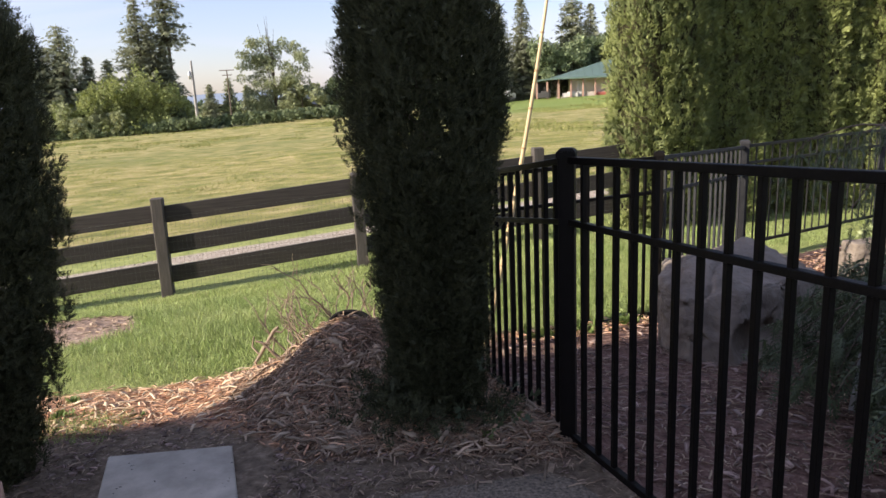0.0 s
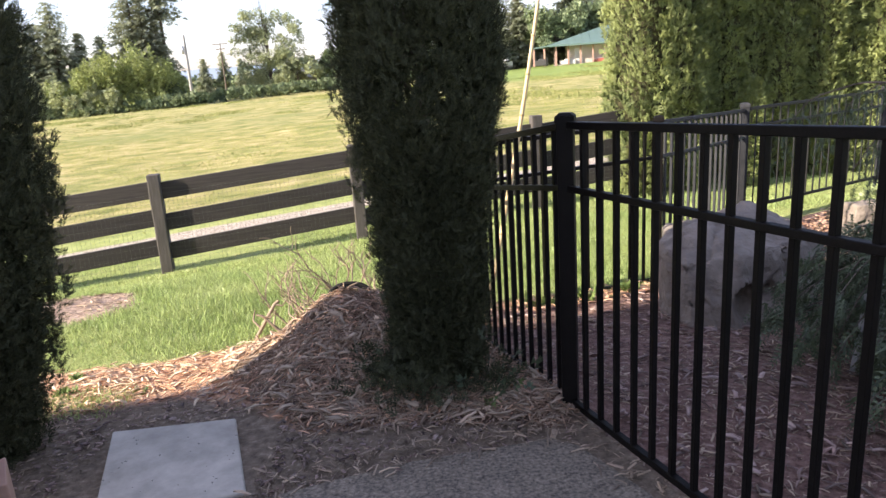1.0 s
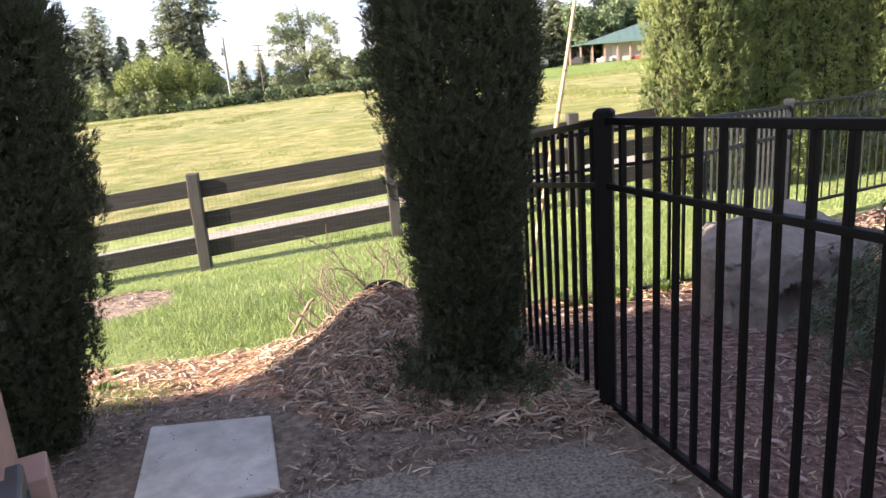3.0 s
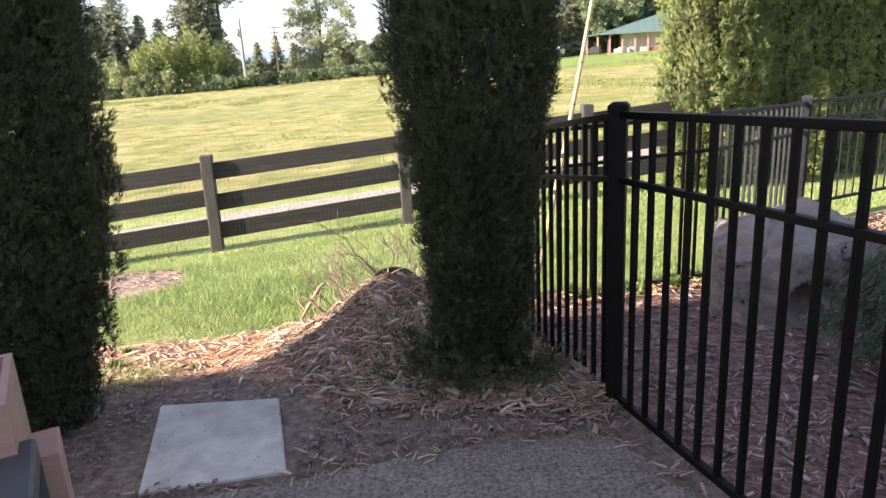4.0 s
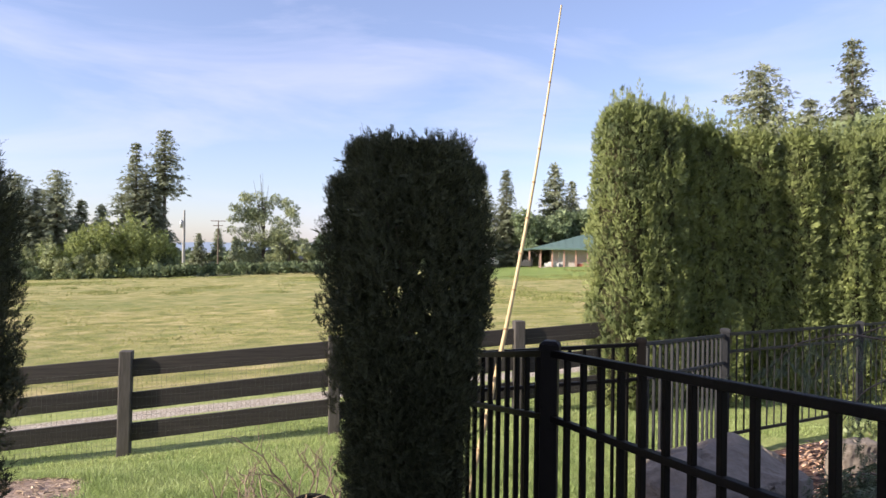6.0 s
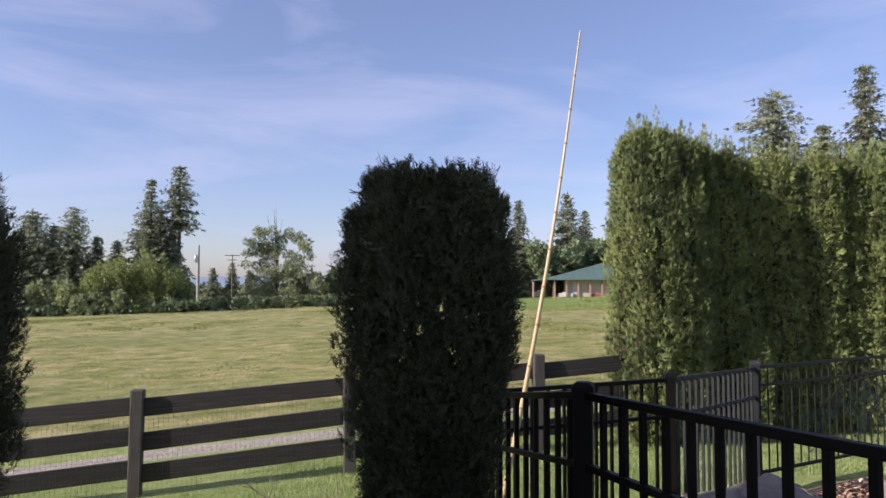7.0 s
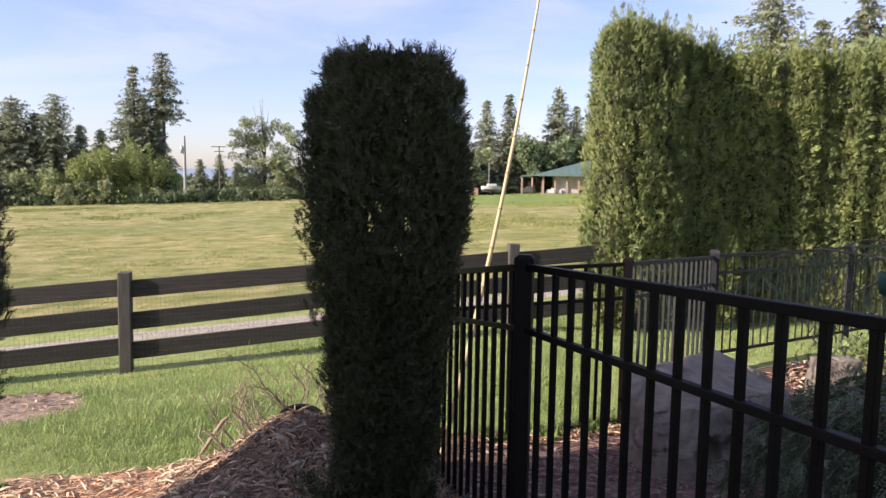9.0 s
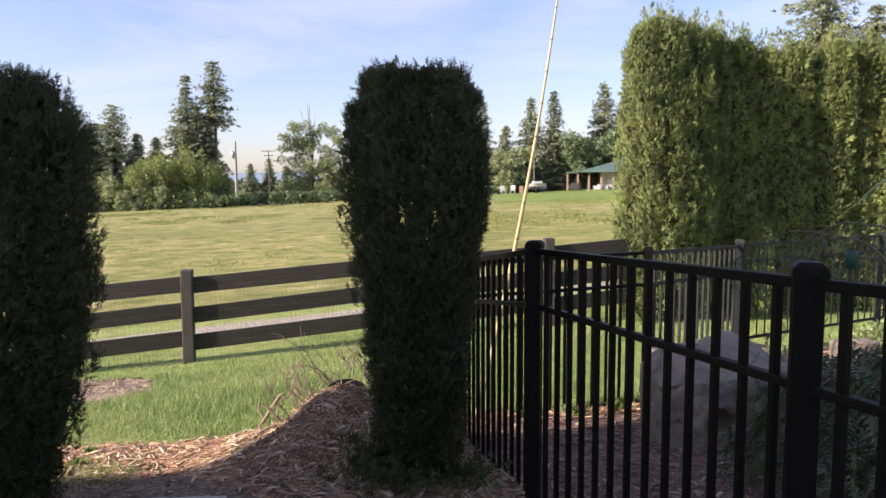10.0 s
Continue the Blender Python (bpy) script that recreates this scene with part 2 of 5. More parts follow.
M_WEED = mat("weed_leaf", (0.14, 0.20, 0.05), (0.20, 0.26, 0.08), rough=0.5, scale=9, trans=0.35, island=0.3)
M_POLE = mat("pole_wood", (0.38, 0.37, 0.355), (0.28, 0.27, 0.255), rough=0.85, scale=2, stretch=(3, 3, 0.4))
M_STEEL = mat("grey_metal", (0.55, 0.56, 0.57), rough=0.45, metal=0.5)
M_ROOF = mat("green_metal_roof", (0.105, 0.165, 0.14), (0.13, 0.19, 0.165), rough=0.45, scale=0.5, blotch=0.1)
M_WALL = mat("tan_siding", (0.46, 0.41, 0.355), (0.54, 0.48, 0.42), rough=0.8, scale=0.6)
M_REDPOST = mat("red_brown_wood", (0.40, 0.25, 0.19), (0.32, 0.19, 0.145), rough=0.7, scale=2)
M_DARK = mat("dark_opening", (0.02, 0.02, 0.02), rough=0.8)
M_WHITE = mat("white_paint", (0.62, 0.60, 0.57), (0.50, 0.48, 0.45), rough=0.5, scale=2)
M_TANBOX = mat("raw_cedar_board", (0.43, 0.26, 0.18), (0.35, 0.20, 0.14), rough=0.7, scale=5, stretch=(1, 1, 5), obj=0.08, bump=0.15)
M_GREYBOX = mat("dark_grey_metal", (0.050, 0.047, 0.042), (0.075, 0.070, 0.063), rough=0.5, scale=12)
# Horizon haze is put into the ridge's pale blue base colour
M_HILL = mat("hazed_far_hill", (0.25, 0.30, 0.37), (0.28, 0.33, 0.40), rough=1.0, scale=0.01, spec=0.0)
M_STUCCO = mat("unseen_house_wall", (0.55, 0.52, 0.47), (0.60, 0.57, 0.52), rough=0.9, scale=4, bump=0.2)
M_SHINGLE = mat("unseen_house_roof", (0.10, 0.095, 0.09), (0.14, 0.13, 0.125), rough=0.9, scale=9, bump=0.4)
M_BLACKPLASTIC = mat("black_plastic", (0.009, 0.009, 0.009), (0.014, 0.013, 0.012), rough=0.75, scale=10, spec=0.15)
M_COAT = mat("faded_red", (0.36, 0.10, 0.07), rough=0.6)
M_GREENPLASTIC = mat("green_plastic", (0.016, 0.075, 0.055), rough=0.5)


# ---- building helpers ----
RNG = np.random.default_rng(7)


def fast_mesh(name, verts, faces, material, smooth=False):
    """A mesh from arrays: verts (N, 3), faces (M, k) with one k."""
    me = bpy.data.meshes.new(name)
    verts, faces = np.asarray(verts, np.float32), np.asarray(faces, np.int32)
    k = faces.shape[1]
    me.vertices.add(len(verts))
    me.vertices.foreach_set("co", verts.ravel())
    me.loops.add(faces.size)
    me.loops.foreach_set("vertex_index", faces.ravel())
    me.polygons.add(len(faces))
    me.polygons.foreach_set("loop_start", np.arange(0, faces.size, k, dtype=np.int32))
    if smooth:
        me.polygons.foreach_set("use_smooth", np.ones(len(faces), dtype=bool))
    me.update(calc_edges=True)
    me.materials.append(material)
    return me


def thing(name, at, label, category, group="", kind="", turn=0.0):
    ob = new(name)
    ob.empty_display_size = 0.1
    ob.matrix_basis = pose(*at, 0, 0, turn)
    return tagged(ob, label, category, group, kind)


def put(name, mesh, parent, m=None, label=""):
    """Links a mesh as a part of a thing or of a part, at a pose within it."""
    ob = new(name, mesh)
    ob.parent = parent
    if m is not None:
        ob.matrix_basis = m
    return tagged(ob, label) if label else ob


def bm_mesh(name, bm, material, smooth=False):
    me = bpy.data.meshes.new(name)
    bmesh.ops.recalc_face_normals(bm, faces=bm.faces)
    bm.to_mesh(me)
    bm.free()
    me.materials.append(material)
    if smooth:
        me.polygons.foreach_set("use_smooth", np.ones(len(me.polygons), dtype=bool))
    return me


def box(name, sx, sy, sz, material, bevel=0.004, at=(0, 0, 0), shear=0.0):
    """A bevelled box, centred on at; shear lifts it per metre along x."""
    bm = bmesh.new()
    bmesh.ops.create_cube(bm, size=1.0)
    for v in bm.verts:
        v.co = (v.co.x * sx, v.co.y * sy, v.co.z * sz)
    if bevel:
        bmesh.ops.bevel(bm, geom=list(bm.edges), offset=bevel, segments=2, affect='EDGES', profile=0.5)
    for v in bm.verts:
        v.co = (v.co.x + at[0], v.co.y + at[1], v.co.z + at[2] + v.co.x * shear)
    return bm_mesh(name, bm, material)


def tube(name, path, radii, material, sides=8, smooth=True):
    """A tapered round rod along a list of points."""
    v, f = tube_arrays(path, radii, sides)
    return fast_mesh(name, v, f, material, smooth)


def tube_arrays(path, radii, sides=8):
    path = np.asarray(path, float)
    radii = np.broadcast_to(np.asarray(radii, float), (len(path),))
    d = np.gradient(path, axis=0)
    d /= np.linalg.norm(d, axis=1)[:, None] + 1e-9
    ref = np.where(np.abs(d[:, 2:3]) > 0.9, np.array([[1.0, 0, 0]]), np.array([[0, 0, 1.0]]))
    a = np.cross(d, ref)
    a /= np.linalg.norm(a, axis=1)[:, None] + 1e-9
    b = np.cross(d, a)
    th = np.linspace(0, 2 * np.pi, sides, endpoint=False)
    v = path[:, None] + radii[:, None, None] * (np.cos(th)[None, :, None] * a[:, None] + np.sin(th)[None, :, None] * b[:, None])
    n = len(path)
    i, j = np.meshgrid(np.arange(n - 1), np.arange(sides), indexing="ij")
    k = (j + 1) % sides
    f = np.stack([i * sides + j, i * sides + k, (i + 1) * sides + k, (i + 1) * sides + j], -1).reshape(-1, 4)
    return v.reshape(-1, 3), f


def join(parts):
    """Joins (verts, faces) pairs."""
    vs, fs, o = [], [], 0
    for v, f in parts:
        vs.append(v)
        fs.append(np.asarray(f) + o)
        o += len(v)
    return np.concatenate(vs), np.concatenate(fs)


def unit(v):
    return v / (np.linalg.norm(v, axis=-1, keepdims=True) + 1e-9)


def scatter(template, faces, at, along, normal, size, wide=1.0):
    """Many copies of a small leaf form (x across, y along, z up from it) as arrays."""
    along = unit(along)
    side = unit(np.cross(along, normal))
    up = np.cross(side, along)
    size = np.broadcast_to(np.asarray(size, float), (len(at),))
    t = np.asarray(template, float)
    v = at[:, None] + size[:, None, None] * (wide * t[None, :, 0:1] * side[:, None] + t[None, :, 1:2] * along[:, None] + t[None, :, 2:3] * up[:, None])
    f = np.asarray(faces)[None] + (np.arange(len(at)) * len(t))[:, None, None]
    return v.reshape(-1, 3), f.reshape(-1, np.asarray(faces).shape[1])


def fan(lobes):
    """A spray of narrow pointed leaflets: (start along, angle, length, width) each."""
    v, f = [], []
    for s, a, ln, w in lobes:
        dx, dy = math.sin(radians(a)), math.cos(radians(a))
        o = len(v)
        v += [(dx * ln * 0.22 - dy * w, s + dy * ln * 0.22 + dx * w, 0.05 * ln), (dx * ln * 0.30 + dy * w, s + dy * ln * 0.30 - dx * w, -0.02 * ln), (dx * ln, s + dy * ln, -0.06 * ln)]
        f.append((o, o + 1, o + 2))
    return np.array(v), np.array(f)


def feather(pairs, spread, length, width):
    """Leaflets in pairs along a stem, shorter towards the tip."""
    lobes = [(-0.22, 0, 1.2, width * 0.9)]
    for k in range(pairs):
        s = k / pairs
        lobes += [(0.85 * s, spread * (1 - 0.3 * s), length * (1 - 0.45 * s), width), (0.85 * s + 0.08, -spread * (1 - 0.25 * s), length * (1 - 0.5 * s), width)]
    return fan(lobes)


SPRAY = feather(3, 40, 0.52, 0.068)
FINE = feather(3, 36, 0.46, 0.046)
NEEDLES = feather(5, 55, 0.30, 0.042)
PLUME = fan([(-0.1, 0, 1.1, 0.05), (0.02, 26, 0.72, 0.042), (0.1, -28, 0.66, 0.042), (0.36, 20, 0.6, 0.04), (0.42, -20, 0.54, 0.04)])
SPRIG = fan([(-0.1, 0, 1.1, 0.085), (0.05, 34, 0.7, 0.08), (0.1, -36, 0.65, 0.08), (0.4, 20, 0.55, 0.07), (0.45, -22, 0.5, 0.07)])
SHOOT = fan([(0, 0, 1.0, 0.022), (0.3, 24, 0.3, 0.022), (0.38, -26, 0.28, 0.022), (0.55, 20, 0.2, 0.02)])
TIP = fan([(0, 0, 1.0, 0.035), (0.1, 18, 0.6, 0.03), (0.2, -20, 0.5, 0.03)])
CLUMP = fan([(0, 0, 1.0, 0.24), (0.0, 60, 0.8, 0.2), (0.0, -55, 0.8, 0.2), (0.35, 25, 0.6, 0.18), (0.35, -30, 0.6, 0.18)])
BOUGH = fan([(-0.25, 0, 1.15, 0.14), (-0.05, 46, 0.6, 0.12), (0.05, -48, 0.58, 0.12), (0.35, 36, 0.45, 0.10)])
BLADE = (np.array([(-0.5, 0, 0), (0.5, 0, 0), (0.0, 1.0, 0.10)]), np.array([(0, 1, 2)]))
CHIP = (np.array([(-0.5, 0, 0), (0.5, 0, 0), (0.6, 0.5, 0.12), (-0.42, 0.5, 0.1), (0.3, 1.0, 0.0), (-0.25, 1.0, 0.03),
                  (-0.5, 0, -0.05), (0.5, 0, -0.05), (0.6, 0.5, 0.06), (-0.42, 0.5, 0.04), (0.3, 1.0, -0.05), (-0.25, 1.0, -0.03)]),
        np.array([(0, 1, 2, 3), (3, 2, 4, 5), (7, 6, 9, 8), (8, 9, 11, 10), (0, 3, 9, 6), (3, 5, 11, 9), (1, 7, 8, 2), (2, 8, 10, 4), (5, 4, 10, 11), (1, 0, 6, 7)]))

STRAW = (np.array([(-0.5, 0, 0), (0.5, 0.03, 0.05), (0.05, 0.0, -0.06), (-0.35, 1.0, 0.03), (0.4, 0.94, 0.07), (0.0, 1.0, -0.03)]), np.array([(0, 1, 4, 3), (1, 2, 5, 4), (2, 0, 3, 5)]))
SHRED = (np.array([(-0.5, 0, 0), (0.5, 0.02, 0.3), (0.1, 0.0, -0.5), (-0.55, 0.5, 0.9), (0.5, 0.52, 1.1), (0.0, 0.5, 0.4), (-0.3, 1.0, 0.2), (0.35, 0.96, 0.4), (0.0, 1.0, -0.1)]) * np.array([1, 1, 0.11]),
         np.array([(0, 1, 4, 3), (1, 2, 5, 4), (2, 0, 3, 5), (3, 4, 7, 6), (4, 5, 8, 7), (5, 3, 6, 8)]))


def fbm(x, y, s=1.0, seed=0.0):
    """Cheap smooth unevenness from waves."""
    r = np.random.default_rng(int(seed * 10) + 3)
    z = np.zeros(np.broadcast(x, y).shape)
    amp = 1.0
    for k in range(5):
        a, p = r.uniform(0, 6.28, 2), r.uniform(0, 6.28, 2)
        w = s * 1.9 ** k
        z = z + amp * (np.sin(w * (x * math.cos(a[0]) + y * math.sin(a[0])) + p[0]) * np.sin(w * (x * math.cos(a[1]) + y * math.sin(a[1])) + p[1]))
        amp *= 0.55
    return z


def step(a, b, x):
    t = np.clip((x - a) / (b - a), 0, 1)
    return t * t * (3 - 2 * t)


# ---- the lie of the land ----
FENCE_O, FENCE_U = np.array([1.247, 8.779]), np.array([math.cos(radians(10.25)), math.sin(radians(10.25))])


def ground_z(x, y):
    x, y = np.asarray(x, float), np.asarray(y, float)
    s = y - 2.69
    near = np.where(s < 0, -0.045 * np.maximum(s, -6), -0.080 * s - 0.03 * step(0, 1.0, s))
    near = near + 0.082 * np.clip(x, -9, 1.3) * step(2.3, 5.2, s)
    near = near + 0.16 * np.exp(-((x - 4.4) / 1.6) ** 2 - ((y - 6.0) / 1.6) ** 2)
    near = near + 0.012 * fbm(x, y, 2.2, 1)
    far = -0.55 + 0.034 * np.clip(x, -70, 60) * np.clip(y / 80, 0, 1.1) + 0.06 * np.clip(x, -9, 5) * (1 - step(9, 40, y)) + 0.03 * (1 - step(9, 30, y)) + 0.05 * fbm(x, y, 0.12, 2)
    far = far + 0.03 * fbm(x, y, 0.9, 4) * step(12, 20, y)
    k = step(7.6, 12.0, y - 0.18 * x)
    z = near * (1 - k) + far * k
    # the heap of shredded chips, and its skirt round the clipped tree
    r = np.sqrt((x + 0.52) ** 2 + (0.94 * (y - 3.60)) ** 2 + 0.006)
    z = z + 0.335 * np.exp(-(r / 0.41) ** 2) + 0.11 * np.maximum(0, 0.85 - r) + (0.020 * fbm(x, y, 9.0, 6) + 0.024 * fbm(x, y, 4.0, 7)) * np.exp(-((x + 0.54) / 0.5) ** 2 - ((y - 3.6) / 0.5) ** 2) + 0.08 * np.exp(-((x + 0.25) / 0.6) ** 2 - ((y - 3.15) / 0.42) ** 2)
    z = z + 0.05 * np.exp(-((x - 0.35) / 0.4) ** 2 - ((y - 2.78) / 0.25) ** 2)
    return z


def inside(px, py, poly, soft=0.1):
    """Soft 0..1 mask of a polygon given as corner points."""
    poly = np.asarray(poly, float)
    x, y = np.asarray(px, float), np.asarray(py, float)
    odd = np.zeros(x.shape, bool)
    dist = np.full(x.shape, 1e9)
    for (x0, y0), (x1, y1) in zip(poly, np.roll(poly, -1, 0)):
        c = (y0 > y) != (y1 > y)
        with np.errstate(divide="ignore", invalid="ignore"):
            odd ^= c & (x < (x1 - x0) * (y - y0) / (y1 - y0 + 1e-12) + x0)
        t = np.clip(((x - x0) * (x1 - x0) + (y - y0) * (y1 - y0)) / ((x1 - x0) ** 2 + (y1 - y0) ** 2 + 1e-12), 0, 1)
        dist = np.minimum(dist, np.hypot(x - x0 - t * (x1 - x0), y - y0 - t * (y1 - y0)))
    return np.clip(0.5 + np.where(odd, dist, -dist) / (2 * soft), 0, 1)


P1, PA, PB, PC = np.array([0.494, 2.69]), np.array([0.977, 1.224]), np.array([1.562, 4.927]), np.array([2.765, 6.29])
PE = np.array([0.042, 4.466])
PD = np.array([6.6, 8.38])
CHIPS = [(-2.35, 3.15), (-1.9, 3.05), (-1.35, 3.2), (-0.95, 2.95), (-0.6, 2.62), (-0.1, 2.66), (0.4, 2.55), (0.5, 2.72), (0.12, 4.1), (-0.1, 4.35), (-0.6, 4.35), (-1.15, 4.15), (-1.4, 3.95), (-1.85, 3.82), (-2.4, 3.75)]
MULCH = [(0.52, 2.72), (1.02, 1.24), (1.6, -0.6), (5.5, -0.6), (7.5, 6.5), (6.4, 7.4), (4.6, 6.9), (3.0, 6.3), (2.6, 5.9), (1.62, 4.78), (0.9, 4.55), (0.1, 4.42), (0.05, 4.35)]
SOIL = [(-3.2, 3.15), (-3.2, 1.2), (-2.6, -5.0), (3.2, -5.0), (1.75, -0.6), (1.1, 1.3), (0.56, 2.75), (-0.5, 2.9), (-1.2, 3.3), (-2.3, 3.2)]
DIRT = [(-3.7, 5.1), (-3.6, 5.9), (-3.2, 6.25), (-2.72, 6.0), (-2.5, 5.35), (-2.75, 4.8)]
HEAP = [(-1.25, 3.5), (-0.95, 3.05), (-0.6, 2.65), (0.0, 2.6), (0.45, 2.52), (0.52, 2.7), (0.3, 3.4), (0.1, 4.1), (-0.3, 4.3), (-0.9, 4.25), (-1.2, 3.95)]


def graded(lo, a, b, hi, d, grow=1.18):
    mid = list(np.arange(a, b, d))
    up, st = [b], d
    while up[-1] < hi:
        st *= grow
        up.append(up[-1] + st)
    dn, st = [a], d
    while dn[-1] > lo:
        st *= grow
        dn.append(dn[-1] - st)
    return np.array(sorted(set(dn[1:] + mid + up)))


def build_ground():
    xs, ys = graded(-900, -5.0, 6.0, 900, 0.075), graded(-60, 0.6, 11.0, 1500, 0.075, 1.07)
    X, Y = np.meshgrid(xs, ys, indexing="ij")
    Z = ground_z(X, Y)
    nx, ny = X.shape
    i, j = np.meshgrid(np.arange(nx - 1), np.arange(ny - 1), indexing="ij")
    f = np.stack([i * ny + j, (i + 1) * ny + j, (i + 1) * ny + j + 1, i * ny + j + 1], -1).reshape(-1, 4)
    me = fast_mesh("ground", np.stack([X, Y, Z], -1).reshape(-1, 3), f, M_GROUND, True)
    off = Y - (FENCE_O[1] + (X - FENCE_O[0]) * FENCE_U[1] / FENCE_U[0])
    line = (Y - (10.0 + (X + 4.45) * 0.27)) * 0.965
    areas = {"field": step(-0.3, 2.0, line - 0.6), "heap": inside(X, Y, HEAP, 0.08), "gravel": np.clip(0.5 + (0.25 - np.abs(line)) / 0.25, 0, 1) * step(0.0, 0.3, off),
             "green": step(47, 60, Y - 0.25 * X) * step(-4, 8, X), "chips": inside(X, Y, CHIPS), "mulch": inside(X, Y, MULCH, 0.06),
             "soil": inside(X, Y, SOIL, 0.12), "dirt": inside(X, Y, DIRT, 0.15)}
    for key, val in areas.items():
        me.attributes.new(key, 'FLOAT', 'POINT').data.foreach_set("value", val.ravel().astype(np.float32))
    tagged(new("ground", me), "uneven ground of lawn, mown field, gravel track and chips", "ground", kind="structure")


build_ground()

# ---- behind the camera: an unseen house block added to shade the near ground ----
def build_unseen_house():
    h = thing("house", (-7.6, 0.88, 0.0), "unseen plain house block added to shade the near ground", "house", kind="structure", turn=SUN_TO)
    put("wall", box("wall", 6.0, 9.0, 6.4, M_STUCCO, 0.02, (-3.0, -4.5, 2.9)), h)
    put("roof", box("roof", 6.0, 9.0, 0.25, M_SHINGLE, 0.03, (-3.0, -4.5, 6.225)), h)


build_unseen_house()


# ---- paved path and the loose slab ----
def build_path():
    edge = [(-1.3, 1.94), (-1.02, 2.045), (-0.72, 2.14), (-0.453, 2.235), (-0.17, 2.33), (0.15, 2.395), (0.37, 2.435), (0.46, 2.37), (0.56, 2.17), (0.63, 2.02), (0.78, 1.55), (0.98, 0.9), (1.5, -0.6), (2.6, -4.0), (-1.6, -4.0), (-1.5, 0.0), (-1.42, 1.5)]
    bm = bmesh.new()
    top = [bm.verts.new((x, y, float(ground_z(x, y)) + 0.022 + 0.06 * float(step(0.0, -2.0, y)))) for x, y in edge]
    low = [bm.verts.new((x, y, float(ground_z(x, y)) - 0.08)) for x, y in edge]
    bm.faces.new(top)
    for k in range(len(edge)):
        bm.faces.new((top[k], low[k], low[k - 1], top[k - 1]))
    bmesh.ops.triangulate(bm, faces=[f for f in bm.faces if len(f.verts) > 4])
    tagged(new("pavement", bm_mesh("pavement", bm, M_ASPHALT)), "worn dark grey asphalt garden path", "path", kind="structure")


def build_slab():
    corners = [(-1.476, 2.726), (-0.957, 2.774), (-0.766, 2.21), (-1.265, 2.085)]
    cx, cy = np.mean(corners, axis=0)
    bm = bmesh.new()
    lo = [bm.verts.new((x - cx, y - cy, -0.05)) for x, y in corners]
    hi = [bm.verts.new((x - cx, y - cy, 0.0)) for x, y in corners]
    bm.faces.new(hi)
    bm.faces.new(lo[::-1])
    for k in range(4):
        bm.faces.new((hi[k], lo[k], lo[k - 1], hi[k - 1]))
    bmesh.ops.bevel(bm, geom=list(bm.edges), offset=0.008, segments=2, affect='EDGES', profile=0.5)
    s = thing("paving_slab", (cx, cy, 0.036), "loose pale grey concrete paving slab lying on bare soil", "paving slab")
    put("slab", bm_mesh("slab", bm, M_CONCRETE), s)
    bits = RNG.uniform(-0.24, 0.24, (34, 2))
    bits[:22, 0] = np.sign(bits[:22, 0]) * RNG.uniform(0.19, 0.235, 22)
    v, f = scatter(*CHIP, np.c_[bits, np.full(34, 0.003)], np.c_[RNG.normal(size=(34, 2)), np.zeros(34)], np.tile([0, 0, 1.0], (34, 1)), RNG.uniform(0.004, 0.010, 34), 0.6)
    put("dirt_specks", fast_mesh("dirt_specks", v, f, M_GREYBOX), s)


build_path()
build_slab()

# ---- black metal picket fence ----
PITCH = 0.1107
PICKET = box("picket", 0.0195, 0.0195, 1.16, M_IRON, 0.002)
PICKET_GREY = box("picket", 0.0195, 0.0195, 1.16, M_GREYIRON, 0.002)
PICKET_LOW = box("picket", 0.012, 0.012, 0.90, M_THINIRON, 0.002)


def fence_post(run, at, top, material, width=0.064, tall=1.4):
    """A square post with a low pyramid cap, as a part of a run of fence."""
    o = run.matrix_basis.translation
    post = put("post", box("post", width, width, tall - 0.03, material, 0.004, (0, 0, (tall - 0.03) / 2)), run, pose(at[0] - o.x, at[1] - o.y, top - tall - o.z, 0, 0, -18))
    bm = bmesh.new()
    bmesh.ops.create_cube(bm, size=1.0)
    for v in bm.verts:
        w = (width + 0.012) * (1 if v.co.z < 0 else 0.97)
        v.co = (v.co.x * w, v.co.y * w, v.co.z * 0.028)
    top_face = [f for f in bm.faces if f.normal.z > 0.9]
    bmesh.ops.inset_individual(bm, faces=top_face, thickness=0.022)
    for v in top_face[0].verts:
        v.co.z += 0.010
    bmesh.ops.bevel(bm, geom=[e for e in bm.edges if abs(e.verts[0].co.z) <= 0.0141 and abs(e.verts[1].co.z) <= 0.0141], offset=0.003, segments=2, affect='EDGES')
    put("cap", bm_mesh("cap", bm, material), post, pose(0, 0, tall - 0.024))


def fence_bay(run, a, b, za, zb, picket, material, drop_mid=0.256, drop_low=1.165, count=None, lead=0.0):
    """Rails and pickets between two posts; za and zb are the heights of the top rail's upper face."""
    a, b = np.asarray(a, float), np.asarray(b, float)
    length = float(np.hypot(*(b - a)))
    turn = math.degrees(math.atan2(b[1] - a[1], b[0] - a[0]))
    base = run.matrix_basis.inverted() @ pose(a[0], a[1], za, 0, 0, turn)
    sl = (zb - za) / length
    for d, tall in ((0.0135, 0.027), (drop_mid, 0.024), (drop_low, 0.027)):
        put("rail", box("rail", length, 0.028, tall, material, 0.003, (0, 0, 0), sl), run, base @ pose(length / 2, 0, -d + sl * length / 2))
    n = count or round(length / PITCH)
    half = drop_low / 2 - 0.005
    for k in range(1, n):
        x = length * (k + lead) / n
        put("picket", picket, run, base @ pose(x, 0, -0.02 - half + sl * x))


